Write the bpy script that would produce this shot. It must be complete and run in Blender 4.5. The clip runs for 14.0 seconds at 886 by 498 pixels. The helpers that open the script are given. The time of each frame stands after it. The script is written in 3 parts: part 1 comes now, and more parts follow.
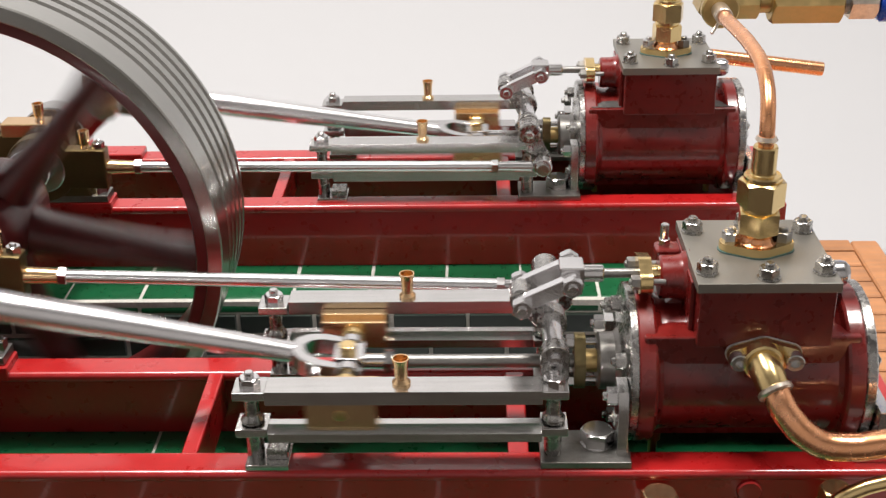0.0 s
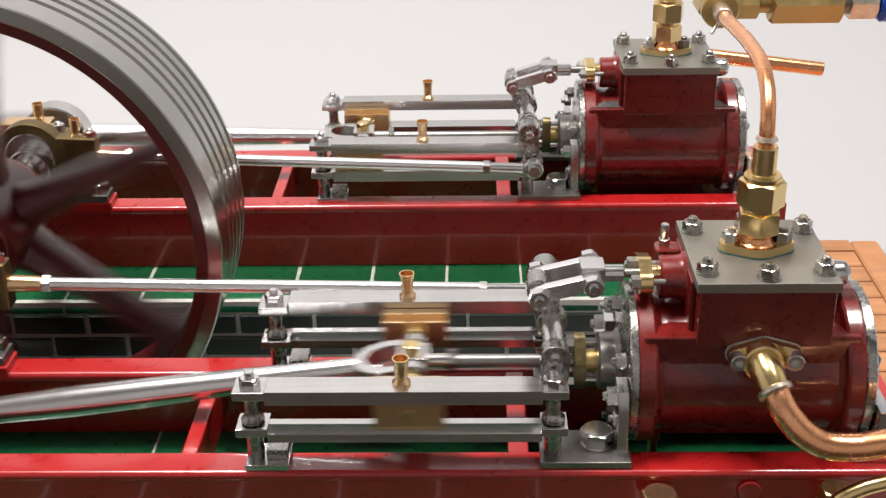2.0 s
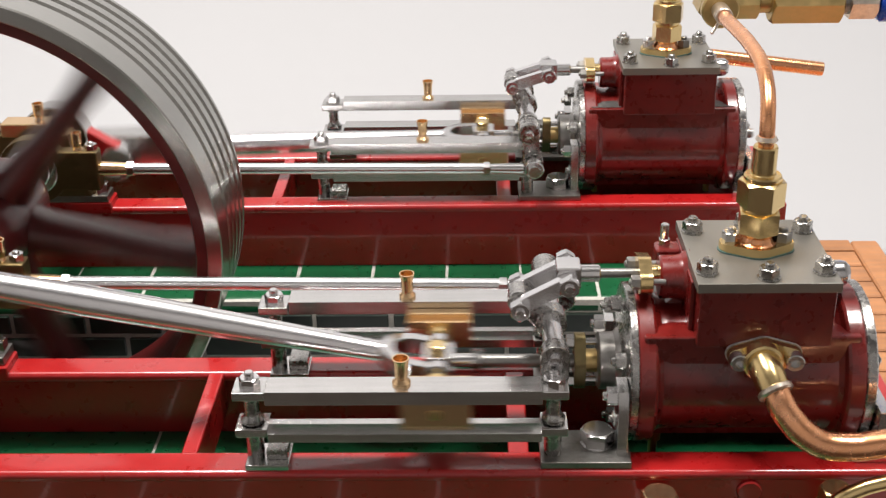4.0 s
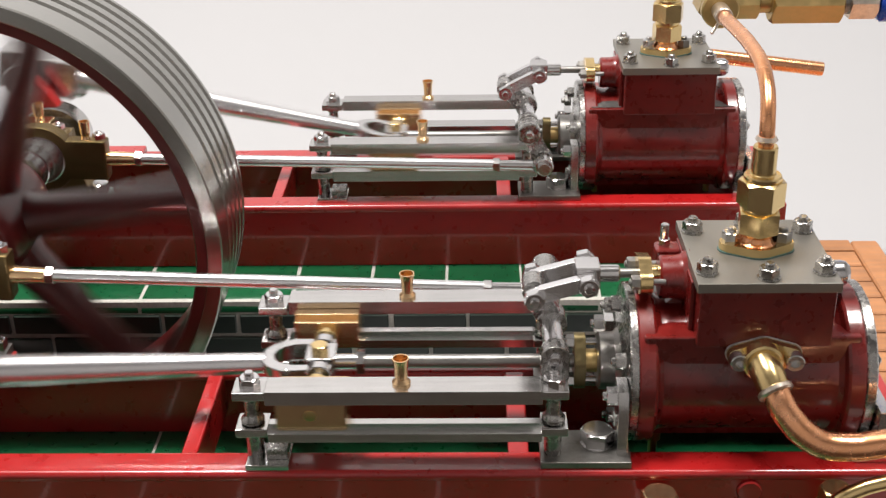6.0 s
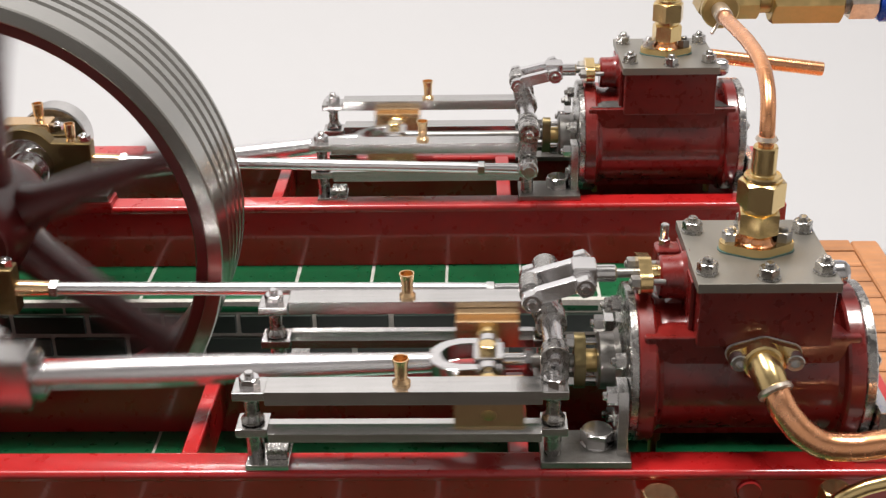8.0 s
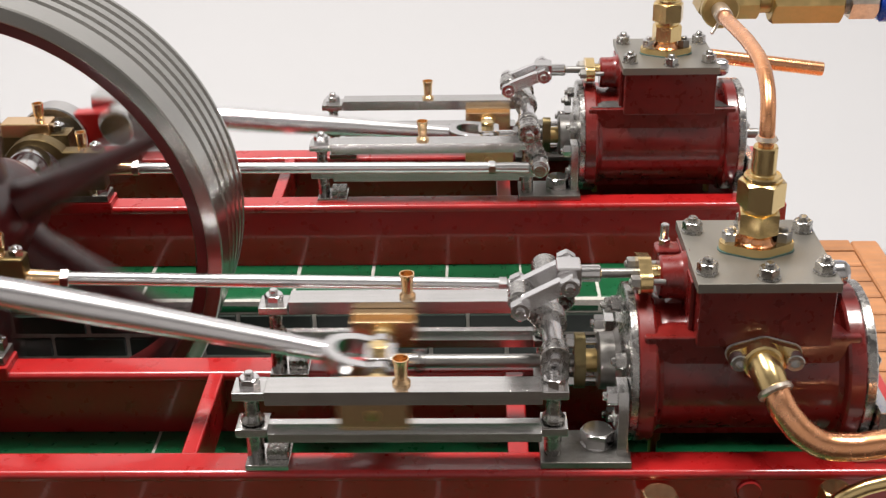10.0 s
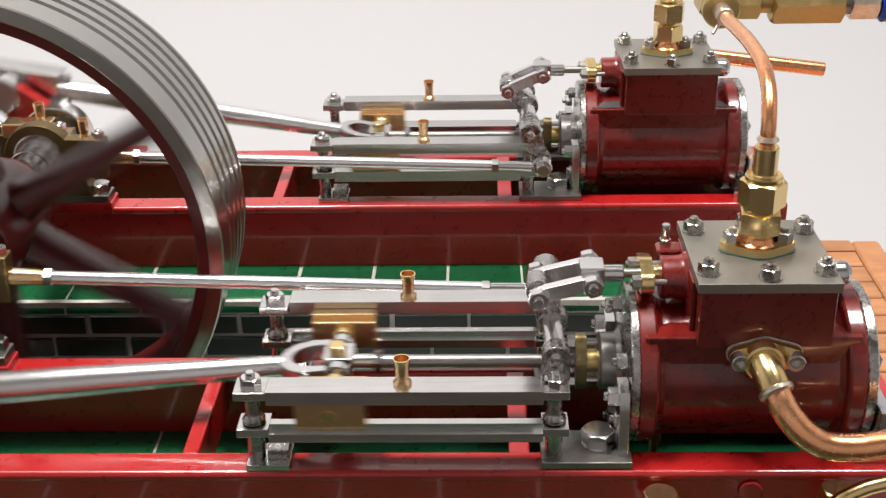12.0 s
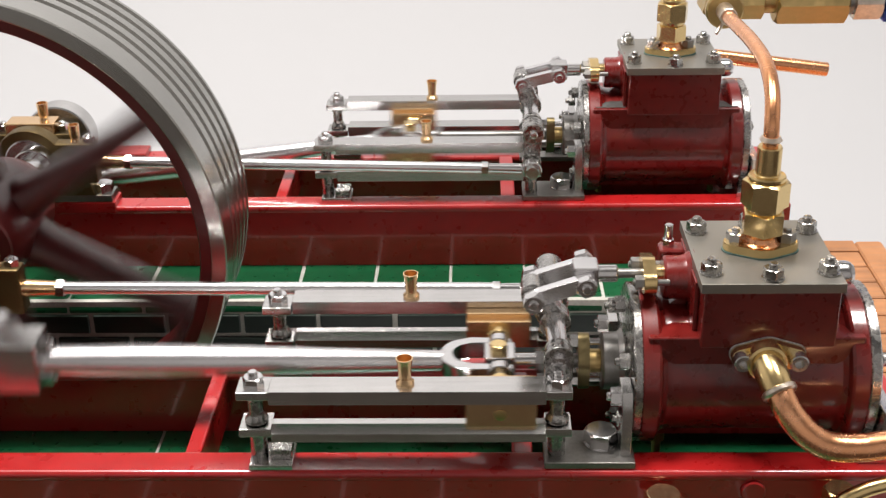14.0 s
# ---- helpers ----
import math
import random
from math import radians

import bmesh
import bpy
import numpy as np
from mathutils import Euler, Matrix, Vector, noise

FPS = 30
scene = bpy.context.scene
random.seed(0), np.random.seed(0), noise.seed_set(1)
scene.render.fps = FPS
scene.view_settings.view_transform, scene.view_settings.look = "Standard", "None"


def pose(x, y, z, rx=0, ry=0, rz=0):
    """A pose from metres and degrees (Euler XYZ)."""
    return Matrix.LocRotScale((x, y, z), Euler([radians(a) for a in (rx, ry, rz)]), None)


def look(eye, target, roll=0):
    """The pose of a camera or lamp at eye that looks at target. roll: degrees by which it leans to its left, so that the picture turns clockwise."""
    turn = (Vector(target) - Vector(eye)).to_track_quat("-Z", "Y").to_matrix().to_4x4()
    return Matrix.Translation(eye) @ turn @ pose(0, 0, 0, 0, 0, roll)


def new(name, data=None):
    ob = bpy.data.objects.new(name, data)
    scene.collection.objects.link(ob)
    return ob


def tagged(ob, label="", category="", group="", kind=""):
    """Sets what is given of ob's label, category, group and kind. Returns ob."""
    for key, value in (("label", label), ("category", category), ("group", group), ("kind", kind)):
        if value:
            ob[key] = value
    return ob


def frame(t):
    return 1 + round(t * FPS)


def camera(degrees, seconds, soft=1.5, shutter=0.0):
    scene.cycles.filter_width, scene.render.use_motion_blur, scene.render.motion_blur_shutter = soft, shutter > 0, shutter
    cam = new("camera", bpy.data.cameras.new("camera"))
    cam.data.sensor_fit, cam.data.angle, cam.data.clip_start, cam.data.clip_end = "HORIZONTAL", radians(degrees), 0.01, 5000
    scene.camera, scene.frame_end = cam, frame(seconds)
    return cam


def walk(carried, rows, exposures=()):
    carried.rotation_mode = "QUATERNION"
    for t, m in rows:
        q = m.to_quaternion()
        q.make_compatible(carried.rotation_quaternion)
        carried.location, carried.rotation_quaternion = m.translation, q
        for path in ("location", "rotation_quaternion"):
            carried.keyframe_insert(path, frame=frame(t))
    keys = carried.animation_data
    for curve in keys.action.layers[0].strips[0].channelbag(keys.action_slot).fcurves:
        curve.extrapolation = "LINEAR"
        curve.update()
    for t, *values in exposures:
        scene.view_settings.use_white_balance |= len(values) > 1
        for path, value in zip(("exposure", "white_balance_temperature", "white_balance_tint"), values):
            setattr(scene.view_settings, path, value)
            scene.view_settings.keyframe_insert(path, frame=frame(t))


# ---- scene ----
# ---- camera: almost still, a slight drift to the side at the end ----
cam = camera(38.57, 14.0, soft=1.35, shutter=0.5)


def eye(turn=0.0, lift=0.0):
    k = math.degrees(1 / 2240.7)
    return pose(0.0087, -0.30997, 0.18685, 63.98 + lift * k, 0, 1.66 + turn * k) @ pose(0, 0, 0, 0, 0, -1.12)


walk(cam, [(0, eye()), (5.5, eye()), (11.2, eye()), (11.5, eye(0.7, 0.2)), (12.0, eye(2.0, 0.3)), (12.5, eye(5.0, 1.0)),
           (13.0, eye(6.5, 1.3)), (13.5, eye(5.6, 1.2)), (14.0, eye(7.7, 0.1))])

# ---- light: ceiling lamps in a dim workshop, a pale sheet behind the model ----
world = bpy.data.worlds.new("room_air")
scene.world = world
world.use_nodes = True
world.node_tree.nodes["Background"].inputs[0].default_value = (0.9, 0.95, 1.0, 1)
world.node_tree.nodes["Background"].inputs[1].default_value = 0.07
scene.view_settings.exposure = 0.0


def area_lamp(name, m, sx, sy, watts, colour):
    data = bpy.data.lights.new(name, "AREA")
    data.shape, data.size, data.size_y, data.energy, data.color = "RECTANGLE", sx, sy, watts, colour
    ob = new(name, data)
    ob.matrix_world = m
    return tagged(ob, "bright ceiling light fitting above the bench", "lamp", kind="structure")


area_lamp("ceiling_lamp", look((-0.28, 0.18, 1.2), (-0.05, 0.14, 0)), 0.30, 0.22, 26.5, (1, 0.955, 0.915))
area_lamp("ceiling_lamp", look((0.42, 0.06, 1.2), (0.05, 0.12, 0)), 0.40, 0.16, 10, (1, 0.955, 0.915))

# ---- materials ----


def mat(name, base, rough=0.4, metal=0.0, var=0.25, big=60, fine=900, bump=0.15, coat=0.0, stretch=(1, 1, 1), rvar=0.12, tint=None, island=0.0):
    m = bpy.data.materials.new(name)
    m.use_nodes = True
    nt, n, l = m.node_tree, m.node_tree.nodes, m.node_tree.links
    b = n["Principled BSDF"]
    co = n.new("ShaderNodeTexCoord")
    mp = n.new("ShaderNodeMapping")
    mp.inputs["Scale"].default_value = stretch
    l.new(co.outputs["Object"], mp.inputs["Vector"])
    n1, n2 = n.new("ShaderNodeTexNoise"), n.new("ShaderNodeTexNoise")
    n1.inputs["Scale"].default_value, n2.inputs["Scale"].default_value = big, fine
    n1.inputs["Detail"].default_value, n2.inputs["Detail"].default_value = 5, 3
    l.new(co.outputs["Object"], n1.inputs["Vector"])
    l.new(mp.outputs["Vector"], n2.inputs["Vector"])
    add = n.new("ShaderNodeMath")
    add.operation = "ADD"
    l.new(n1.outputs["Fac"], add.inputs[0])
    l.new(n2.outputs["Fac"], add.inputs[1])
    fac = add.outputs[0]
    if island:
        inf = n.new("ShaderNodeObjectInfo")
        a2 = n.new("ShaderNodeMath")
        a2.operation, a2.inputs[1].default_value = "MULTIPLY_ADD", island
        l.new(inf.outputs["Random"], a2.inputs[0])
        l.new(fac, a2.inputs[2])
        fac = a2.outputs[0]
    ramp = n.new("ShaderNodeMapRange")
    ramp.inputs[1].default_value, ramp.inputs[2].default_value = 0.7, 1.3 + island
    l.new(fac, ramp.inputs[0])
    mix = n.new("ShaderNodeMix")
    mix.data_type = "RGBA"
    lo = [c * (1 - var) for c in base]
    hi = [min(1, c * (1 + var)) for c in (tint or base)]
    mix.inputs[6].default_value, mix.inputs[7].default_value = (*lo, 1), (*hi, 1)
    l.new(ramp.outputs[0], mix.inputs[0])
    l.new(mix.outputs[2], b.inputs["Base Color"])
    rr = n.new("ShaderNodeMapRange")
    rr.inputs[1].default_value, rr.inputs[2].default_value = 0.35, 0.65
    rr.inputs[3].default_value, rr.inputs[4].default_value = max(0.03, rough - rvar), rough + rvar
    l.new(n2.outputs["Fac"], rr.inputs[0])
    l.new(rr.outputs[0], b.inputs["Roughness"])
    b.inputs["Metallic"].default_value = metal
    b.inputs["Coat Weight"].default_value = coat
    b.inputs["Coat Roughness"].default_value = 0.07
    if bump:
        bp = n.new("ShaderNodeBump")
        bp.inputs["Strength"].default_value, bp.inputs["Distance"].default_value = bump, 0.0002
        l.new(add.outputs[0], bp.inputs["Height"])
        l.new(bp.outputs[0], b.inputs["Normal"])
    return m


STEEL = mat("polished_steel", (0.68, 0.67, 0.67), 0.18, 1.0, 0.05, 80, 900, 0.0, stretch=(0.12, 1, 1), rvar=0.02)
BRIGHT = mat("bright_turned_steel", (0.80, 0.79, 0.80), 0.25, 1.0, 0.03, 60, 900, 0.0, stretch=(1, 0.15, 1), rvar=0.02)
GREY = mat("ground_steel", (0.62, 0.61, 0.60), 0.23, 1.0, 0.10, 60, 700, 0.0, stretch=(0.05, 1, 1), rvar=0.02)
OILED = mat("oiled_steel", (0.42, 0.41, 0.395), 0.26, 1.0, 0.25, 150, 700, 0.0, rvar=0.06)
DULL = mat("dull_oiled_and_dimmed_steel", (0.30, 0.29, 0.275), 0.36, 1.0, 0.15, 120, 900, 0.0, rvar=0.05)
PLATE = mat("blued_cover_plate", (0.30, 0.285, 0.255), 0.44, 0.9, 0.04, 40, 700, 0.0, rvar=0.02)
RIM = mat("turned_rim_steel", (0.42, 0.415, 0.39), 0.24, 1.0, 0.05, 50, 700, 0.0, rvar=0.02)
BRASS = mat("yellow_brass", (0.80, 0.60, 0.29), 0.22, 1.0, 0.025, 60, 600, 0.0, rvar=0.02)
OLDBRASS = mat("tarnished_brass", (0.52, 0.39, 0.17), 0.38, 1.0, 0.05, 80, 500, 0.0, tint=(0.58, 0.41, 0.18), rvar=0.05)
BRONZE = mat("bronze_slipper", (0.90, 0.62, 0.35), 0.24, 1.0, 0.03, 80, 500, 0.0, rvar=0.02)
DARKBRASS = mat("darkened_brass", (0.18, 0.13, 0.06), 0.42, 1.0, 0.06, 60, 500, 0.0)
DIMBRASS = mat("dim_worn_brass", (0.24, 0.19, 0.095), 0.40, 1.0, 0.15, 90, 500, 0.0)
BARE = mat("bare_dirty_metal", (0.11, 0.105, 0.10), 0.55, 0.6, 0.25, 160, 700, 0.1)
VERDIGRIS = mat("verdigris_edge", (0.08, 0.15, 0.135), 0.8, 0.0, 0.4, 400, 1500, 0.4)
GASKET = mat("pale_gasket", (0.38, 0.36, 0.38), 0.7, 0.0, 0.5, 500, 1500, 0.4)
COPPER = mat("copper_pipe", (0.92, 0.42, 0.19), 0.26, 1.0, 0.03, 18, 500, 0.0, tint=(0.93, 0.47, 0.26), rvar=0.02)
SOLDER = mat("silver_solder", (0.78, 0.68, 0.58), 0.32, 1.0, 0.15, 300, 900, 0.15, rvar=0.03)
RED = mat("red_gloss_enamel", (0.31, 0.0075, 0.008), 0.30, 0.0, 0.08, 25, 200, 0.012, coat=0.6, tint=(0.33, 0.009, 0.0095), rvar=0.03)
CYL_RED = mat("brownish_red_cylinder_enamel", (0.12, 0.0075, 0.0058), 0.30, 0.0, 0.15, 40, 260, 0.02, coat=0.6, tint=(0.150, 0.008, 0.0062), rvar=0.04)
MAROON = mat("dark_maroon_enamel", (0.085, 0.0075, 0.0075), 0.36, 0.0, 0.15, 45, 260, 0.03, coat=0.35, tint=(0.10, 0.010, 0.010), rvar=0.05)
GREEN = mat("green_glazed_tile", (0.003, 0.070, 0.024), 0.32, 0.0, 0.3, 60, 300, 0.08, coat=0.06, rvar=0.05, island=0.5)
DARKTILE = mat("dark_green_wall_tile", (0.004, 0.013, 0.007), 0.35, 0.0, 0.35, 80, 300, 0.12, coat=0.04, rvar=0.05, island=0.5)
GROUT = mat("white_grout", (0.42, 0.41, 0.37), 0.8, 0.0, 0.2, 90, 900, 0.3)
SHEET = mat("pale_grey_sheet", (0.355, 0.355, 0.363), 0.7, 0.0, 0.008, 3, 20, 0.0, rvar=0.01)
TEAK = mat("teak_slat", (0.30, 0.13, 0.052), 0.5, 0.0, 0.25, 60, 500, 0.2, stretch=(0.06, 1, 1), tint=(0.40, 0.18, 0.075), island=0.4)
DARKWOOD = mat("dark_stained_bench", (0.020, 0.013, 0.009), 0.5, 0.0, 0.3, 12, 160, 0.2, stretch=(0.06, 1, 1))
RIBBED = mat("grey_ribbed_mat", (0.35, 0.36, 0.37), 0.6, 0.0, 0.15)
BLUE = mat("blue_plastic", (0.01, 0.06, 0.42), 0.25, 0.0, 0.1)
WALLP = mat("room_wall_paint", (0.41, 0.40, 0.395), 0.8, 0.0, 0.06, 3, 60, 0.1)
CEIL = mat("room_ceiling_paint", (0.4, 0.39, 0.385), 0.8, 0.0, 0.05, 3, 60, 0.1)
SOCKET = mat("dark_socket", (0.02, 0.02, 0.02), 0.6)

# ---- building tools: lengths below are in millimetres ----
MM = 0.001
SIDE = {"s": 1, "o": 0.0}     # the far engine is the mirror image of the near one
DIST = 178.8                  # between the two cylinder axes
HOME = {}


def bmn():
    return bmesh.new()


def box(b, x0, x1, y0, y1, z0, z1, bev=0.3, seg=2):
    vs = [b.verts.new((x, y, z)) for x in (x0, x1) for y in (y0, y1) for z in (z0, z1)]
    fs = [b.faces.new([vs[i] for i in q]) for q in ((0, 1, 3, 2), (4, 6, 7, 5), (0, 4, 5, 1), (2, 3, 7, 6), (0, 2, 6, 4), (1, 5, 7, 3))]
    if bev:
        bmesh.ops.bevel(b, geom=list({e for f in fs for e in f.edges}), offset=bev, segments=seg, profile=0.5, affect="EDGES")
    return b


def basis(axis):
    return Vector(axis).normalized().to_track_quat("Z", "Y").to_matrix()


def lathe(b, prof, p0, axis=(0, 0, 1), n=28, twist=0.0):
    m, o = basis(axis), Vector(p0)
    rings = []
    for r, h in prof:
        if r < 1e-6:
            rings.append([b.verts.new(o + m @ Vector((0, 0, h)))])
        else:
            rings.append([b.verts.new(o + m @ Vector((r * math.cos(2 * math.pi * i / n + twist), r * math.sin(2 * math.pi * i / n + twist), h))) for i in range(n)])
    for a, c in zip(rings, rings[1:]):
        for i in range(n):
            j = (i + 1) % n
            if len(a) == 1 and len(c) == 1:
                continue
            if len(a) == 1:
                b.faces.new((a[0], c[j], c[i]))
            elif len(c) == 1:
                b.faces.new((a[i], a[j], c[0]))
            else:
                b.faces.new((a[i], a[j], c[j], c[i]))
    if len(rings[0]) > 1:
        b.faces.new(rings[0][::-1])
    if len(rings[-1]) > 1:
        b.faces.new(rings[-1])
    return b


def rod(b, p0, p1, r, n=24, ch=0.25, r2=None):
    p0, p1 = Vector(p0), Vector(p1)
    h = (p1 - p0).length
    r2 = r if r2 is None else r2
    ch = min(ch, r * 0.4, r2 * 0.4, h * 0.3)
    return lathe(b, [(r - ch, 0), (r, ch), (r2, h - ch), (r2 - ch, h)], p0, p1 - p0, n)


def hexa(b, p, axis, af, h, twist=0.0):
    """A hexagon prism whose upper corners are turned off to a cone, as on a real nut."""
    m, o, n = basis(axis), Vector(p), 36
    low, side, top = [], [], []
    cut = af * 0.5 * 0.95
    for i in range(n):
        a = 2 * math.pi * i / n
        r = af * 0.5 / math.cos((a + math.pi / 6) % (math.pi / 3) - math.pi / 6)
        c, d = math.cos(a + twist), math.sin(a + twist)
        for ring, q, z in ((low, r, 0), (side, r, h - (r - cut) * 0.62), (top, cut, h)):
            ring.append(b.verts.new(o + m @ Vector((q * c, q * d, z))))
    for u, v in ((low, side), (side, top)):
        for i in range(n):
            j = (i + 1) % n
            b.faces.new((u[i], u[j], v[j], v[i]))
    b.faces.new(low[::-1])
    b.faces.new(top)
    return b


def nut(b, p, axis, af, h, stub=1.2, twist=0.3):
    hexa(b, p, axis, af, h, twist)
    a = Vector(axis).normalized()
    rod(b, Vector(p) + a * h * 0.9, Vector(p) + a * (h + stub), af * 0.27, 12, 0.3)
    return b


def tube(b, pts, r, n=18, sub=6):
    P = [Vector(p) for p in pts]
    Q = [2 * P[0] - P[1]] + P + [2 * P[-1] - P[-2]]
    line = []
    for i in range(1, len(Q) - 2):
        for k in range(sub):
            t = k / sub
            a, c, d, e = Q[i - 1], Q[i], Q[i + 1], Q[i + 2]
            line.append(0.5 * (2 * c + (d - a) * t + (2 * a - 5 * c + 4 * d - e) * t * t + (3 * c - 3 * d + e - a) * t ** 3))
    line.append(P[-1])
    up = None
    rings = []
    for i, p in enumerate(line):
        t = (line[min(i + 1, len(line) - 1)] - line[max(i - 1, 0)]).normalized()
        up = t.orthogonal().normalized() if up is None else (up - t * up.dot(t)).normalized()
        w = t.cross(up)
        rings.append([b.verts.new(p + r * (up * math.cos(2 * math.pi * k / n) + w * math.sin(2 * math.pi * k / n))) for k in range(n)])
    for a, c in zip(rings, rings[1:]):
        for k in range(n):
            b.faces.new((a[k], a[(k + 1) % n], c[(k + 1) % n], c[k]))
    b.faces.new(rings[0][::-1])
    b.faces.new(rings[-1])
    return b


def slab(b, pts, p0, u, v, thick, bev=0.25):
    """A flat outline (points along u and v from p0), given thickness along u x v."""
    u, v, o = Vector(u).normalized(), Vector(v).normalized(), Vector(p0)
    w = u.cross(v) * thick
    lo = [b.verts.new(o + u * x + v * y) for x, y in pts]
    hi = [b.verts.new(o + u * x + v * y + w) for x, y in pts]
    n = len(pts)
    fs = [b.faces.new(lo[::-1]), b.faces.new(hi)] + [b.faces.new((lo[i], lo[(i + 1) % n], hi[(i + 1) % n], hi[i])) for i in range(n)]
    if bev:
        bmesh.ops.bevel(b, geom=list(fs[0].edges) + list(fs[1].edges), offset=bev, segments=2, profile=0.5, affect="EDGES")
    return b


def oval(half, r_mid, r_end, n=10):
    """Outline of an oval two-bolt flange: a round middle drawn out to a small round at each end."""
    pts = []
    a = math.acos((r_mid - r_end) / half)
    for k in range(n + 1):
        t = -a + 2 * a * k / n
        pts.append((half + r_end * math.cos(t), r_end * math.sin(t)))
    for k in range(n + 1):
        t = a + (math.pi - 2 * a) * k / n
        pts.append((r_mid * math.cos(t), r_mid * math.sin(t))) if 0 < k < n else None
    for k in range(n + 1):
        t = math.pi - a + 2 * a * k / n
        pts.append((-half + r_end * math.cos(t), r_end * math.sin(t)))
    for k in range(n + 1):
        t = math.pi + a + (math.pi - 2 * a) * k / n
        pts.append((r_mid * math.cos(t), r_mid * math.sin(t))) if 0 < k < n else None
    return pts


def mesh_of(name, b, material, home):
    s = SIDE["s"]
    for v in b.verts:
        v.co = Vector(((v.co.x - home[0]) * MM, (v.co.y - home[1]) * s * MM, (v.co.z - home[2]) * MM))
    bmesh.ops.recalc_face_normals(b, faces=b.faces)
    me = bpy.data.meshes.new(name)
    b.to_mesh(me)
    b.free()
    me.polygons.foreach_set("use_smooth", [True] * len(me.polygons))
    me.set_sharp_from_angle(angle=radians(26))
    me.materials.append(material)
    return me


def weighted(ob):
    m = ob.modifiers.new("weighted_normals", "WEIGHTED_NORMAL")
    m.keep_sharp = True
    return ob


def at(p):
    return Vector((p[0] * MM, (SIDE["o"] + SIDE["s"] * p[1]) * MM, p[2] * MM))


def thing(name, home, label, category, group="", kind=""):
    ob = new(name)
    ob.empty_display_size = 0.01
    ob.location = at(home)
    HOME[ob.name] = home
    return tagged(ob, label, category, group, kind)


def part(name, b, material, parent, label=""):
    home = HOME[parent.name]
    ob = new(name, mesh_of(name, b, material, home))
    ob.parent = parent
    HOME[ob.name] = home
    return tagged(weighted(ob), label)


def solid(name, b, material, home, label, category, group="", kind=""):
    ob = new(name, mesh_of(name, b, material, home))
    ob.location = at(home)
    HOME[ob.name] = home
    return tagged(ob, label, category, group, kind)


# ---- plan ----
CRANK_X, CRANK_Z = -160.0, 6.4
THROW, ROD_LEN = 26.1, 148.7
ECC, ECC_LEN_Y = 3.2, 40.0
BED_TOP, FLOOR = -17.0, -43.7
PIVOT = (29.5, 13.2)           # rocker shaft
UPPER, LOWER = (-6.5, 9.6), (2.6, -11.4)
LINK = 15.0
RIM_R, RIM_Y0, RIM_Y1 = 85.5, 61.5, 106.5
TABLE = -78.0
PITCH = 29.6                   # tiles
BED_Y = {1: (-28.0, 30.0), -1: (149.0, 206.8)}    # what each bed covers of its plinth


def turn_at(t):
    t -= 0.01 * (1 - math.cos(10 * math.pi * t))    # the film's uneven step
    s = t / 7 - 1
    return 2.95987 + 7.43178 * t - 0.63533 * s * s + 0.19203 * s ** 3 + 0.03602 * s ** 4


def cross_at(q):
    return CRANK_X + THROW * math.cos(q) + math.sqrt(ROD_LEN ** 2 - (THROW * math.sin(q)) ** 2)


# ---- setting ----
def setting():
    # bench sheet that sweeps up into the backdrop
    b = bmn()
    bow, lean = 260, radians(66)
    prof = [(-55, TABLE), (270, TABLE)]
    prof += [(270 + bow * math.sin(a), TABLE + bow - bow * math.cos(a)) for a in [lean * k / 16 for k in range(1, 17)]]
    y, z = prof[-1]
    # unseen leaning upper part, added as a reflector to brighten the metal tops
    prof += [(y + 620 * math.cos(lean), z + 620 * math.sin(lean))]
    rows = [[b.verts.new((x, y, z)) for x in (-700, 700)] for y, z in prof]
    for r0, r1 in zip(rows, rows[1:]):
        b.faces.new((r0[0], r0[1], r1[1], r1[0]))
    back = [[b.verts.new((x, y + 3, z - 3)) for x in (-700, 700)] for y, z in prof]
    for r0, r1 in zip(back, back[1:]):
        b.faces.new((r1[0], r1[1], r0[1], r0[0]))
    solid("backdrop", b, SHEET, (0, 0, TABLE), "smooth pale grey sheet sweeping up behind the model", "backdrop", kind="structure")
    be = thing("bench", (0, 0, -830), "dark stained wooden workbench under the pale sheet", "bench")
    part("top", box(bmn(), -700, 700, -420, 620, TABLE - 40, TABLE - 4, 2), DARKWOOD, be)
    for lx in (-660, 600):
        for ly in (-390, 530):
            part("leg", box(bmn(), lx, lx + 60, ly, ly + 60, -832, TABLE - 40, 2), DARKWOOD, be)
    # the room
    x, y0, y1, z0, z1 = 1000, -1100, 900, -830, 1400
    for nm, a in (("wall_north", (-x, x, y1, y1 + 100, z0, z1)), ("wall_south", (-x, x, y0 - 100, y0, z0, z1)),
                  ("wall_west", (-x - 100, -x, y0 - 100, y1 + 100, z0, z1)), ("wall_east", (x, x + 100, y0 - 100, y1 + 100, z0, z1))):
        solid(nm, box(bmn(), *a, 0), WALLP, (0, 0, z0), "plain painted workshop wall", "wall", kind="structure")
    solid("ceiling", box(bmn(), -x, x, y0, y1, z1 + 2, z1 + 40, 0), CEIL, (0, 0, z1), "plain pale workshop ceiling", "ceiling", kind="structure")
    solid("floor", box(bmn(), -x, x, y0, y1, z0 - 100, z0 - 2, 0), WALLP, (0, 0, z0), "plain grey workshop floor", "floor", kind="structure")


def plinth(y0, y1, pit_y, face):
    """A tiled plinth. pit_y: its side towards the flywheel pit; face: the way that side faces."""
    x0, x1 = -260.0, 138.0
    ob = solid("plinth", box(bmn(), x0, x1, y0 + 0.8, y1 - 0.8, TABLE, FLOOR - 0.35, 0.2), GROUT, (0, y0, TABLE),
               "masonry plinth faced with green glazed tiles and white grout", "plinth", kind="structure")
    return ob


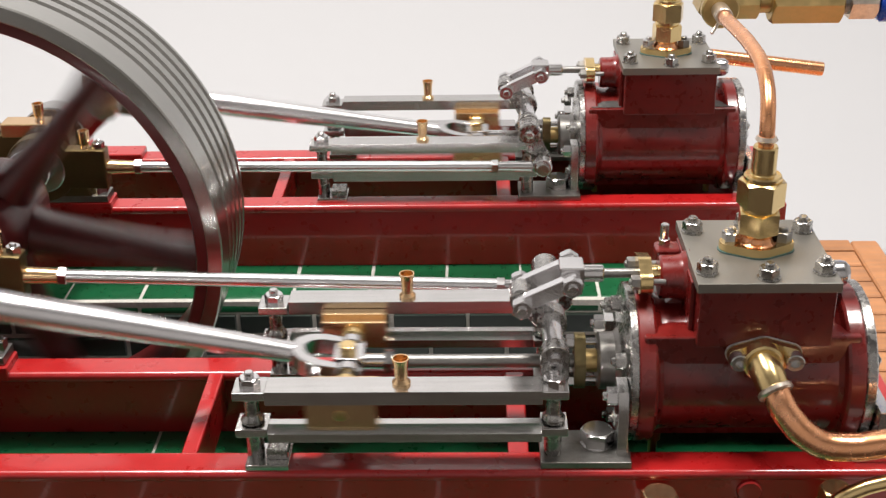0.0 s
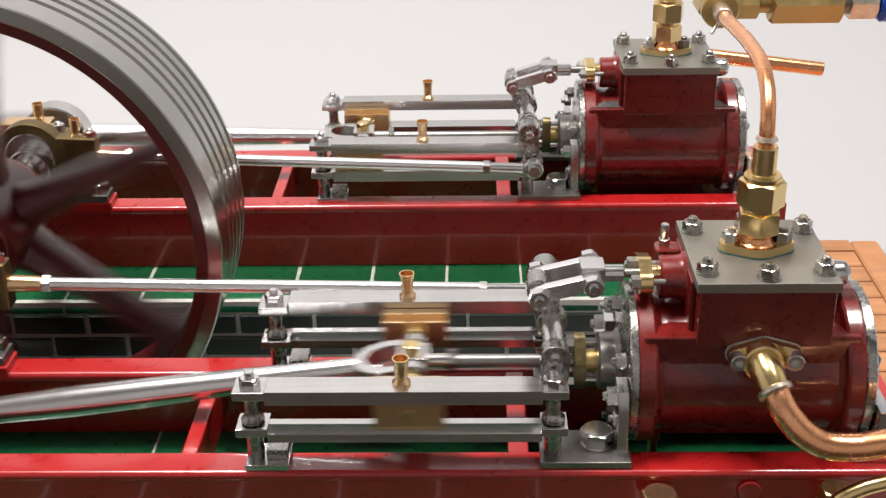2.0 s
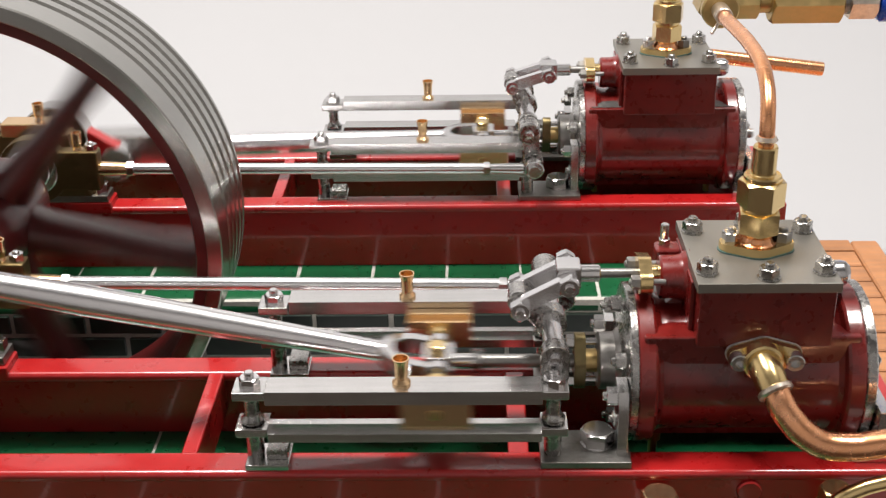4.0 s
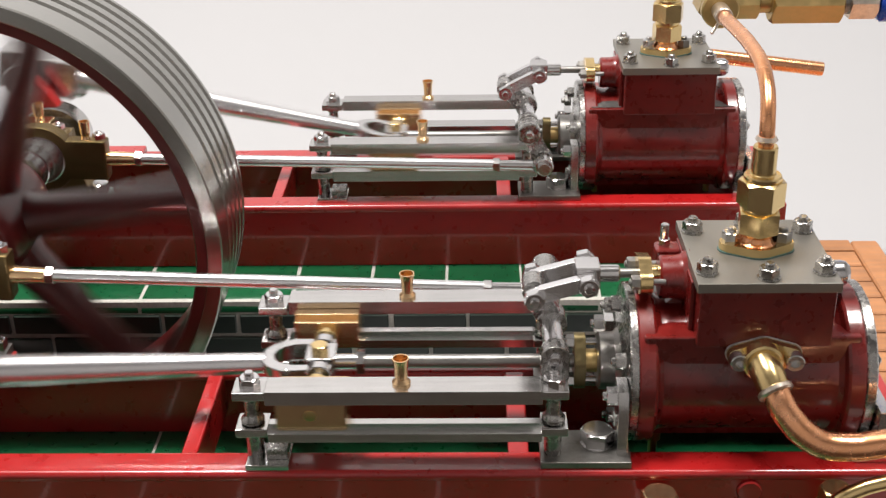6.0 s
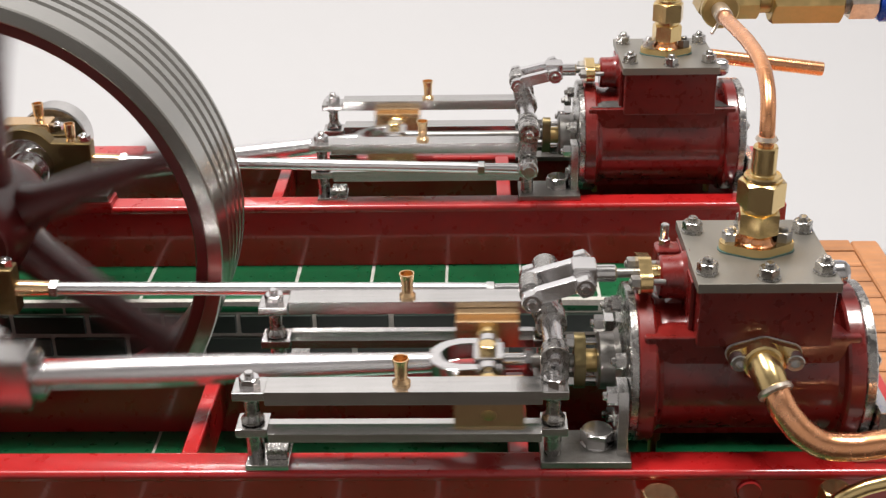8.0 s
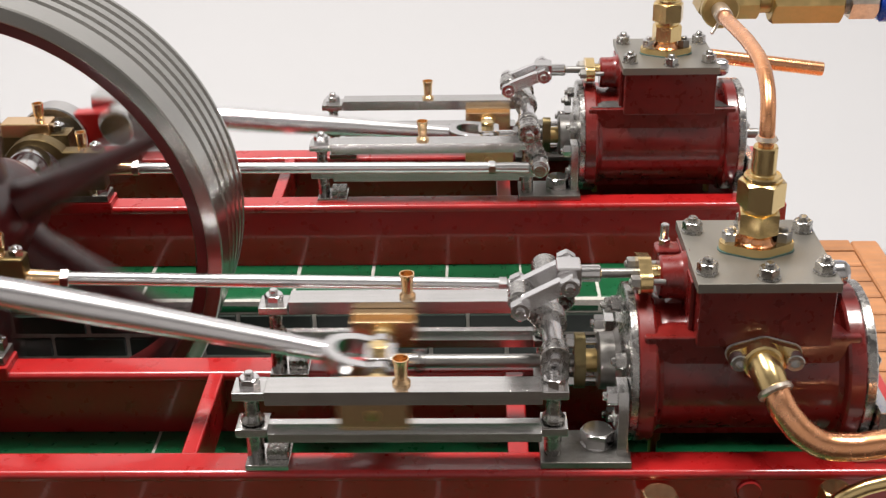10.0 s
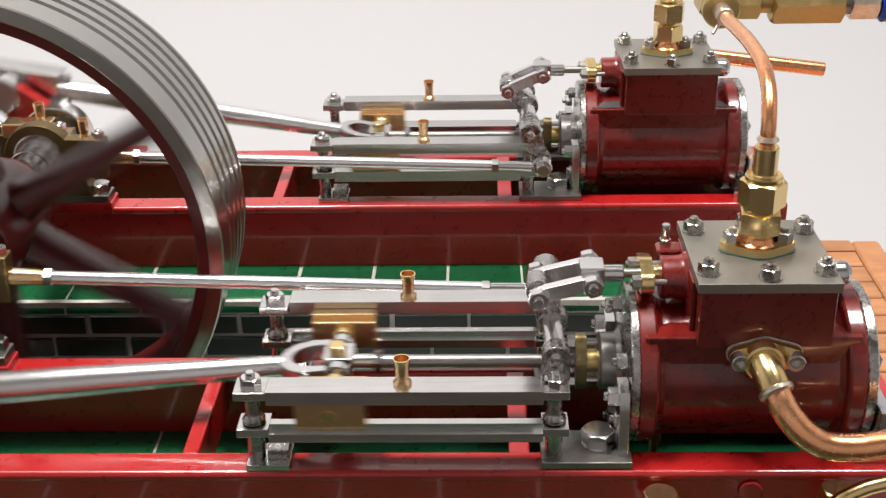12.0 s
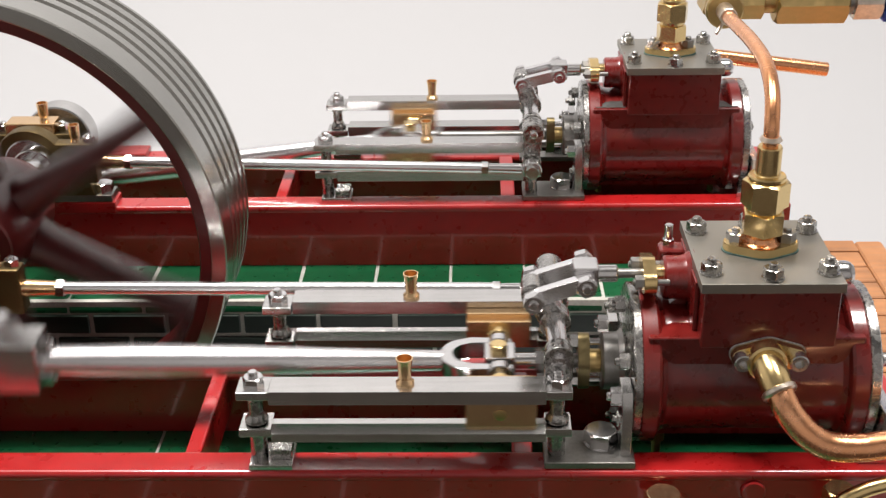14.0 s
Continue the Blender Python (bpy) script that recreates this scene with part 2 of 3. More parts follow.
def tiles_on(ob, y0, y1, pit_y, face):
    home = HOME[ob.name]
    rnd = random.Random(3)
    # rows of square tiles outside the bed, long tiles under it
    for ya, yb, long in ((y0, BED_Y[face][0], False), (BED_Y[face][0], BED_Y[face][1], True), (BED_Y[face][1], y1, False)):
        w, d = PITCH * (7 if long else 1), yb - ya
        start = -93.3 - w if long else -3.2 + PITCH * -8
        pts = [(-d / 2 + 0.5, -5), (d / 2 - 0.5, -5), (d / 2 - 0.5, 0), (-d / 2 + 0.5, 0)]
        if pit_y in (ya, yb):      # a rounded nose towards the pit
            e = d / 2 - 0.5
            nose = [(e - 4 + 4 * math.cos(a), -4 + 4 * math.sin(a)) for a in [math.pi / 2 * k / 6 for k in range(7)]]
            pts = [(-e, -5), (e, -5), *nose, (-e, 0)]
            if face < 0:
                pts = [(-p, q) for p, q in pts][::-1]
        me = mesh_of("tile", slab(bmn(), pts, (-w / 2 + 0.6, 0, 0), (0, 1, 0), (0, 0, 1), w - 1.2, 0.3), GREEN, (0, 0, 0))
        for i in range(2 if long else 12):
            t = new("tile", me)
            t.parent = ob
            k = 0.2 if long else 1.0
            t.location = Vector(((start + w * (i + 0.5) - home[0] + rnd.uniform(-0.2, 0.2)) * MM, ((ya + yb) / 2 - home[1]) * MM, (FLOOR + k * rnd.uniform(-0.15, 0.1) - home[2]) * MM))
            t.rotation_euler = [radians(k * rnd.uniform(-a, a)) for a in (0.4, 0.3, 0.5)]
    H = 10.0
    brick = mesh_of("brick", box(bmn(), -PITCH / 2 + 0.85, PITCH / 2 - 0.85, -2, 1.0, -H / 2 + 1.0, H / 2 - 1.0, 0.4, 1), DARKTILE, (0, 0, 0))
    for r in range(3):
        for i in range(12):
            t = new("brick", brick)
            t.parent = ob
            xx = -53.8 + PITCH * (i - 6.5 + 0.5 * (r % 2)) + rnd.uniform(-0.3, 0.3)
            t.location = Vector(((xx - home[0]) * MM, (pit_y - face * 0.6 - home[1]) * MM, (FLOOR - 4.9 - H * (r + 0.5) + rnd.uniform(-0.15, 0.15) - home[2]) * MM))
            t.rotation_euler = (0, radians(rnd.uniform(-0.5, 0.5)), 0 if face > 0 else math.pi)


def wood_tray():
    tr = thing("slatted_tray", (185, 130, TABLE), "oiled teak slatted tray lying on the bench", "tray")
    x0, x1, y0, y1, z = 142, 194, -60, 221, TABLE
    part("border", box(bmn(), x1 - 13, x1, y0, y1, z + 4, z + 9, 2, 3), TEAK, tr)
    part("border", box(bmn(), x0 - 12, x1 - 13.3, y1 - 11, y1, z + 4, z + 9, 0.6, 2), TEAK, tr)
    k = 0
    y = y1 - 11.8
    while y > y0 + 12:
        part("slat", box(bmn(), x0 - 12, x1 - 13.6, y - 13.6, y, z + 4, z + 8.8, 0.6, 1), TEAK, tr)
        y -= 14.8
    part("runner", box(bmn(), x0, x0 + 14, y0, y1, z, z + 4, 0.3), TEAK, tr)
    part("runner", box(bmn(), x1 - 26, x1 - 12, y0, y1, z, z + 4, 0.3), TEAK, tr)
    mt = thing("ribbed_mat", (215, 200, TABLE), "grey ribbed mat lying beside the slatted tray", "mat")
    part("sheet", box(bmn(), 196, 300, 100, 226, TABLE, TABLE + 2, 0.3), RIBBED, mt)
    for i in range(24):
        part("rib", box(bmn(), 196.5, 299.5, 102 + i * 5, 104.6 + i * 5, TABLE + 2, TABLE + 3.6, 0.6, 1), RIBBED, mt)


# ---- engine ----
def bed():
    ob = thing("engine_bed", (0, 0, FLOOR), "cast engine bed in dark red gloss enamel on green tiles", "engine bed", "engine beds")
    x0, x1 = -232, 131
    for s, nm in ((-1, "side_wall"), (1, "side_wall")):
        k = 2.0 if s > 0 else 0.0
        ya, yb = sorted((s * (27 + k), s * (29.4 + k)))
        part(nm, box(bmn(), x0, x1, ya, yb, FLOOR, BED_TOP - 0.8, 0.5), RED, ob)
        ya, yb = sorted((s * (19.5 + k), s * (29.9 + k)))
        part("rail", box(bmn(), x0, x1, ya, yb, BED_TOP - 3.4, BED_TOP, 1.5, 5), RED, ob)
        part("bearing_seat", box(bmn(), x0 + 8, -136, ya - 0.2, yb + 0.2, BED_TOP - 3, BED_TOP + 2.4, 0.8, 3), RED, ob)
    for x, w in ((x0 + 1, 8), (-73.8, 4.6), (17.2, 5.8), (x1 - 6, 5.8)):
        part("crossbar", box(bmn(), x, x + w, -20.5, 22.5, BED_TOP - 3.6, BED_TOP - 0.3, 0.7, 3), RED, ob)
        part("web", box(bmn(), x + w / 2 - 1, x + w / 2 + 1, -27, 29, FLOOR + (0 if x in (x0 + 1, x1 - 6) else 9), BED_TOP - 3.3, 0.3), RED, ob)
    return ob


def oil_cup(parent, x, y, z):
    b = bmn()
    lathe(b, [(2.45, 0), (2.5, 0.7), (2.1, 1.1), (1.6, 1.6), (1.6, 2.0), (1.75, 2.3), (1.85, 5.4), (2.1, 6.8), (2.3, 7.5), (2.3, 7.8), (1.95, 7.8), (1.6, 4.5), (0, 4.3)], (x, y, z), (0, 0, 1), 24)
    part("oil_cup", b, BRONZE, parent, "small turned bronze oil cup")


def guide(s):
    y = 23.4 * s
    ob = thing("guide_bars", (0, y, BED_TOP), "pair of ground steel crosshead guide bars on studs", "guide bars", "crosshead guides")
    ya, yb = sorted((s * 21.0, s * 28.7))
    for z0, z1, nm in ((3.75, 7.8, "upper_bar"), (-8.0, -3.75, "lower_bar")):
        b = bmn()
        if nm == "upper_bar" or SIDE["s"] < 0:
            sect = [(ya, z0), (yb, z0), (yb, z1), (ya, z1)]
        else:      # the near lower bar sheds its oil over wide chamfers
            sect = [(ya, z0), (yb, z0), (yb, z1 - 1.7), (yb - 2.6, z1), (ya + 2.6, z1), (ya, z1 - 1.7)]
        slab(b, sect, (-47.5, 0, 0), (0, 1, 0), (0, 0, 1), 73.5, 0.3)
        m = z0 + 0.6 if nm == "upper_bar" else z0 + 0.8
        box(b, -56.3, -47.6, y - 4.2, y + 4.2, m, m + 2.6, 0.3)
        box(b, 25.8, 33.0, y - 4.2, y + 4.2, m, m + 2.6, 0.3)
        part(nm, b, GREY, ob)
    for x in (-51.9, 29.2):
        b = bmn()
        lathe(b, [(2.4, 0), (2.4, 8.2), (1.9, 8.6), (1.9, 9.4)], (x, y, BED_TOP + 1), (0, 0, 1))
        lathe(b, [(2.2, 0), (3.2, 0.15), (3.2, 1.0), (2.4, 1.9), (2.05, 2.8), (2.05, 6.8), (2.7, 7.6), (2.7, 8.6)], (x, y, -4.4), (0, 0, 1))
        part("spacer_column", b, OILED, ob)
        b = bmn()
        nut(b, (x, y, 6.6), (0, 0, 1), 5.0, 3.0, 1.5, 0.5)
        part("nut", b, STEEL, ob)
    part("foot", box(bmn(), -54.2, -42.4, y - 5.6, y + 5.2, BED_TOP, BED_TOP + 1.8, 0.25), GREY, ob)
    part("foot_lug", box(bmn(), -48.6, -42.8, y - 3.0, y + 5.0, BED_TOP + 1.8, BED_TOP + 4.8, 0.3), OILED, ob)
    oil_cup(ob, -11.3 if s < 0 else -11.9, 24.4 * s, 7.8)
    return ob


def mount(s):
    """Angle bracket that carries the front of the cylinder and the guide."""
    ob = thing("angle_bracket", (38, 20 * s, BED_TOP), "ground steel angle bracket bolted to the red bed", "bracket", "angle brackets")
    ya, yb = sorted((s * 13, s * 28.6))
    # darker steel here: the cylinder's dark reflection is put into the plate's colour
    part("base_plate", box(bmn(), 25.8, 50.2, ya, yb, BED_TOP + 0.1, BED_TOP + 2.2, 0.3), DULL, ob)
    ya, yb = sorted((s * 15.5, s * 25.5))
    b = bmn()
    slab(b, [(ya, BED_TOP + 2), (yb, BED_TOP + 2), (yb, -2) if s > 0 else (yb, 4), (yb - 2 if s > 0 else yb, 4), (ya + (2 if s < 0 else 0), 4), (ya, -2 if s < 0 else 4)], (46.4, 0, 0), (0, 1, 0), (0, 0, 1), 2.9, 0.35)
    part("upright", b, GREY, ob)
    b = bmn()
    hexa(b, (41.6, 19.5 * s, BED_TOP + 2.4), (0, 0, 1), 8.2, 4.6, 0.35)
    lathe(b, [(4.6, 0), (4.6, 0.6)], (41.6, 19.5 * s, BED_TOP + 2.15), (0, 0, 1))
    part("bolt", b, STEEL, ob, "large bright hexagon bolt")
    part("nut", nut(bmn(), (46.5, 20 * s, 0.8), (-1, 0, 0), 4.6, 3.0, 1.0), STEEL, ob)
    return ob


def cylinder():
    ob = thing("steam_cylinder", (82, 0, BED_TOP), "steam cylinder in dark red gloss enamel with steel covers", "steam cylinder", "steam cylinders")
    b = bmn()
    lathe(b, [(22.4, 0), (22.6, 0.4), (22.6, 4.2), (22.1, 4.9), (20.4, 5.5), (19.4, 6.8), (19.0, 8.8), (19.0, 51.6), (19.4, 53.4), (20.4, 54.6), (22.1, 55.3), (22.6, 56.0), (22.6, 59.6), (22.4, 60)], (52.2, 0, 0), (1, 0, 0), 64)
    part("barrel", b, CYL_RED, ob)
    b = bmn()
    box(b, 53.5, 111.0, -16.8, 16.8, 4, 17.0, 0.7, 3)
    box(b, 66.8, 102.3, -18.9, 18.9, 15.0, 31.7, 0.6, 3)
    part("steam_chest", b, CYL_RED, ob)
    for xa, xb in ((54.6, 66.2), (102.9, 110.2)):
        part("bare_ledge", box(bmn(), xa, xb, -7, 15.4, 16.9, 17.25, 0.1), BARE, ob, "bare oil-stained metal ledge")
    b = bmn()
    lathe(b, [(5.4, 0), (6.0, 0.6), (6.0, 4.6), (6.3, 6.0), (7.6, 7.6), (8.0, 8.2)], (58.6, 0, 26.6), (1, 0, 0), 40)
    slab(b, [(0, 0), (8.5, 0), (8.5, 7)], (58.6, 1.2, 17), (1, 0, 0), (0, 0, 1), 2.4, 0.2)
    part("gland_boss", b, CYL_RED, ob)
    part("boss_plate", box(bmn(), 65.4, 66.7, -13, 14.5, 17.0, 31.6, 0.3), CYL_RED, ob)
    part("chest_cover", box(bmn(), 65.8, 103.1, -19.7, 19.7, 31.7, 34.5, 0.25, 2), PLATE, ob, "dark machined steel chest cover plate")
    for x, y in ((69.2, -13.2), (69.2, 12.2), (84.6, -16.4), (84.6, 16.4), (99.8, -13.2), (99.8, 12.2)):
        b = nut(bmn(), (x, y, 34.5), (0, 0, 1), 4.8, 3.2, 1.4, 0.2 + x)
        lathe(b, [(2.9, 0), (3.0, 0.15), (3.0, 0.5), (2.6, 0.6)], (x, y, 34.45))
        part("cover_nut", b, OILED, ob)
    b = bmn()
    lathe(b, [(3.4, 0), (3.6, 0.4), (3.6, 5.6), (3.3, 6.8), (2.4, 7.8), (0, 8.3)], (102.2, -1, 27.9), (1, 0, 0))
    part("tail_cap", b, STEEL, ob, "bright domed steel tail rod cap")
    # covers
    b = bmn()
    lathe(b, [(9.5, 0), (10.4, 0.5), (22.0, 1.2), (22.4, 1.6), (22.4, 3.4), (22.0, 3.6)], (48.6, 0, 0), (1, 0, 0), 64)
    part("front_cover", b, OILED, ob, "turned steel front cover")
    part("stuffing_box", lathe(bmn(), [(7.4, 0), (8.2, 0.6), (8.2, 4.6), (9.8, 6.6)], (42.6, 0, 0), (1, 0, 0), 40), DULL, ob, "oil-stained steel stuffing box")
    b = bmn()
    lathe(b, [(22.2, 0), (22.6, 0.4), (22.6, 2.6), (21.6, 3.2), (15, 3.5), (14, 3.0), (0, 3.0)], (112.2, 0, 0), (1, 0, 0), 64)
    part("rear_cover", b, OILED, ob, "turned steel rear cover")
    for k in range(6):
        a = 2 * math.pi * (k + 0.5) / 6
        part("cover_stud", nut(bmn(), (48.8, 18.3 * math.cos(a), 18.3 * math.sin(a)), (-1, 0, 0), 4.0, 2.8, 1.2), OILED, ob)
        part("cover_stud", nut(bmn(), (115.0, 18.3 * math.cos(a), 18.3 * math.sin(a)), (1, 0, 0), 3.4, 1.4, 0.6), GREY, ob)
    # rod gland
    g = part("rod_gland", slab(bmn(), oval(5.6, 4.6, 2.6), (36.2, 0, 0), (0, 0.25, 1), (0, -1, 0.25), 3.2, 0.3), DIMBRASS, ob, "oval tarnished brass rod gland")
    part("gland_bush", rod(bmn(), (39.2, 0, 0), (42.8, 0, 0), 3.4), OLDBRASS, g)
    for s in (-1, 1):
        c = Vector((35.0, 1.36 * s, 5.45 * s))
        part("gland_stud", rod(nut(bmn(), (36.3, c.y, c.z), (-1, 0, 0), 3.6, 2.4, 0.8), (36, c.y, c.z), (43, c.y, c.z), 1.0, 12), GREY, g)
    # valve gland
    g = part("valve_gland", slab(bmn(), oval(5.4, 4.6, 3.2), (52.8, 0, 27.8), (0, 1, 0), (0, 0, 1), 3.5, 0.3), BRASS, ob, "oval brass valve rod gland")
    part("gland_bush", rod(bmn(), (56.0, 0, 27.8), (59.0, 0, 27.8), 2.3), BRASS, g)
    for s in (-1, 1):
        part("gland_stud", rod(nut(bmn(), (52.9, 5.6 * s, 27.8), (-1, 0, 0), 3.5, 2.4, 0.6), (53, 5.6 * s, 27.8), (60, 5.6 * s, 27.8), 0.9, 12), DULL, g)
    # lubricator stub on the port block
    if SIDE["s"] > 0:
        part("oil_stud", rod(hexa(bmn(), (61.5, 11.5, 30.6), (0, 0, 1), 3.0, 2.2), (61.5, 11.5, 32.4), (61.5, 11.5, 37.2), 1.2, 12), STEEL, ob)
    if SIDE["s"] > 0:
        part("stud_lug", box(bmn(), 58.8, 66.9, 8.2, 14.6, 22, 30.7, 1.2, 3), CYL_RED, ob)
    # exhaust flange
    y = -18.9
    part("gasket", slab(bmn(), oval(7.3, 5.0, 2.85), (84.6, y + 0.1, 13.6), (1, 0, 0), (0, 0, 1), 0.7, 0.1), GASKET, ob, "pale torn gasket edge")
    g = part("exhaust_flange", slab(bmn(), oval(7.2, 4.8, 2.65), (84.6, y, 13.6), (1, 0, 0), (0, 0, 1), 3.0, 0.35), BRASS, ob, "oval brass exhaust flange")
    for s in (-1, 1):
        c = (84.6 + s * 7.2, y - 2.8, 13.6)
        part("cap_screw", lathe(bmn(), [(2.5, 0), (2.5, 3.0), (2.2, 3.3), (1.3, 3.3), (1.2, 1.6), (0, 1.6)], c, (0, -1, 0), 24), GREY, g)
    # feet at the rear
    for s in (-1, 1):
        ya, yb = sorted((s * 10, s * 26))
        part("rear_foot", box(box(bmn(), 110.5, 124.5, ya, yb, BED_TOP, BED_TOP + 2.4, 0.3), 115.4, 118.6, ya, yb, BED_TOP + 2, -1.0, 0.4), STEEL, ob, "bright steel rear foot")
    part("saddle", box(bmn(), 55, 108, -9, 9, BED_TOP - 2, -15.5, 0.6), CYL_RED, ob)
    # drain stubs below the barrel
    for x in (59, 106):
        part("drain_stub", rod(rod(bmn(), (x, -6, -22.5), (x, -6, -19), 2.2, 16), (x, -6, -28), (x, -6, -22), 1.3, 14), OLDBRASS, ob)
    return ob


def exhaust_pipe():
    pts = [(85.6, -31.6, 9.4), (86.6, -34.2, 7.2), (88.3, -36.3, 4.8), (91.8, -38.6, 1.4), (97.3, -40, -1.4), (105.9, -40.3, -1.8), (113, -40.4, -0.6), (150, -40.6, 5)]
    if SIDE["s"] > 0:
        ob = thing("exhaust_pipe", (84, -22, 13.8), "bent copper exhaust pipe in a brass elbow", "pipe")
        b = bmn()
        tube(b, [(83.4, -21.8, 13.8), (83.5, -25.0, 13.2), (84.3, -28.4, 11.9), (85.6, -31.8, 9.2)], 4.3, 24)
        lathe(b, [(5.0, 0), (5.2, 0.4), (5.2, 3.2), (4.6, 3.6)], (83.4, -21.9, 13.8), (0, -1, 0))
        part("elbow", b, BRASS, ob)
        part("joint_ring", lathe(bmn(), [(4.3, 0), (4.75, 0.4), (4.75, 1.4), (4.2, 1.9)], (85.2, -30.8, 9.95), (0.35, -0.75, -0.6)), SOLDER, ob)
        part("pipe", tube(bmn(), pts, 3.7, 24), COPPER, ob, "warm bright copper tube")
    else:
        ob = thing("exhaust_pipe", (84, -22, 13.8), "straight copper exhaust pipe leaving the far cylinder", "pipe")
        b = bmn()
        tube(b, [(83.4, -21.8, 13.8), (83.8, -25, 13.9), (85.5, -29.0, 17.0), (88.5, -31, 22.5), (92.5, -31, 25.3)], 3.4, 20)
        part("elbow", b, BRASS, ob)
        lathe(b := bmn(), [(2.9, 0), (3.0, 0.3), (3.0, 66), (2.9, 66.3), (2.3, 66.3), (2.2, 58), (0, 58)], (90.5, -31, 25.6), (1, 0, -0.134), 24)
        part("pipe", b, COPPER, ob)


def crosshead():
    x = 0.0
    ob = thing("crosshead", (0, 0, 0), "steel and brass crosshead with its polished piston rod", "crosshead", "crossheads")
    b = bmn()
    box(b, -4.2, 4.4, -4.6, 4.6, -3.4, 3.6, 0.5, 2)
    part("centre_block", b, STEEL, ob)
    b = rod(bmn(), (0, -20, 0), (0, 20, 0), 1.9)
    part("cross_pin", b, STEEL, ob)
    hexa(b := bmn(), (-0.3, -0.4, 3.6), (0, 0, 1), 4.6, 2.4, 0.3)
    part("oil_bolt", b, BRASS, ob, "brass hexagon bolt")
    for s in (-1, 1):
        part("bush", lathe(bmn(), [(3.2, 0), (3.5, 0.4), (3.5, 4.4), (4.1, 4.8), (4.1, 7.0)], (0, s * 11.8, 0), (0, s, 0), 28), BRASS, ob)
        ya, yb = sorted((s * 18.2, s * 28.0))
        b = bmn()
        box(b, -9.4, 9.4, ya, yb, -3.6, 3.6, 0.2)
        for y0, y1, z in ((17.4, 20.7, 5.7), (14.8, 17.6, 4.3)):      # stepped inner flange
            yc, yd = sorted((s * y0, s * y1))
            box(b, -9.4, 9.4, yc, yd, -z, z, 0.25)
        sl = part("slipper", b, BRONZE, ob, "brass slipper block between the guide bars")
        part("pin_end", lathe(bmn(), [(1.6, 0), (1.6, 0.25), (1.0, 0.4), (0, 0.4)], (-0.2, s * 27.9, 0), (0, s, 0), 18), OLDBRASS, sl)
    b = bmn()
    rod(b, (4.2, 0, 0), (11.5, 0, 0), 2.3)
    part("rod_socket", b, STEEL, ob)
    part("lock_nut", hexa(bmn(), (10.2, 0, 0), (1, 0, 0), 6.4, 2.2, 0.2), STEEL, ob)
    part("piston_rod", rod(bmn(), (11, 0, 0), (110, 0, 0), 2.0), DULL, ob, "polished steel piston rod")
    return ob


def connecting_rod():
    """Origin at the crosshead pin; the rod runs to -x."""
    ob = thing("connecting_rod", (0, 0, 0), "polished steel connecting rod with a forked end", "connecting rod", "connecting rods")
    b = bmn()
    lathe(b, [(2.7, 0), (3.0, 1), (3.6, 30), (4.4, 65), (4.6, 85), (4.2, 100), (3.8, 116), (3.8, 118)], (-15.5, 0, 0), (-1, 0, 0), 32)
    part("shank", b, BRIGHT, ob)
    outer, inner = [], []
    ro, ri = 8.8, 5.7
    for k in range(17):
        a = math.pi / 2 + math.pi * k / 16
        outer.append((-8.2 + ro * math.cos(a), ro * math.sin(a)))
        inner.append((-8.2 + ri * math.cos(a), ri * math.sin(a)))
    pts = [(3.0, 8.8), (3.6, 8.2)][::-1] + outer + [(3.0, -8.8), (3.6, -8.2), (3.6, -ri), *inner[::-1], (3.6, ri)]
    b = bmn()
    slab(b, pts, (0, 0, -2.6), (1, 0, 0), (0, 1, 0), 5.2, 0.5)
    rod(b, (-18.5, 0, 0), (-15.6, 0, 0), 2.6)
    for s in (-1, 1):
        rod(b, (0, s * 5.8, 0), (0, s * 9.4, 0), 3.9)
    part("fork", b, STEEL, ob)
    b = bmn()
    L = ROD_LEN
    box(b, -L - 13, -L + 18, -6.2, 6.2, -8.0, 8.0, 0.9, 3)
    part("big_end", b, GREY, ob, "squared steel big end strap")
    for s in (-1, 1):
        part("big_end_bolt", nut(bmn(), (-L + 18, 0, s * 5.4), (1, 0, 0), 4.4, 2.6, 1.0), STEEL, ob)
    return ob


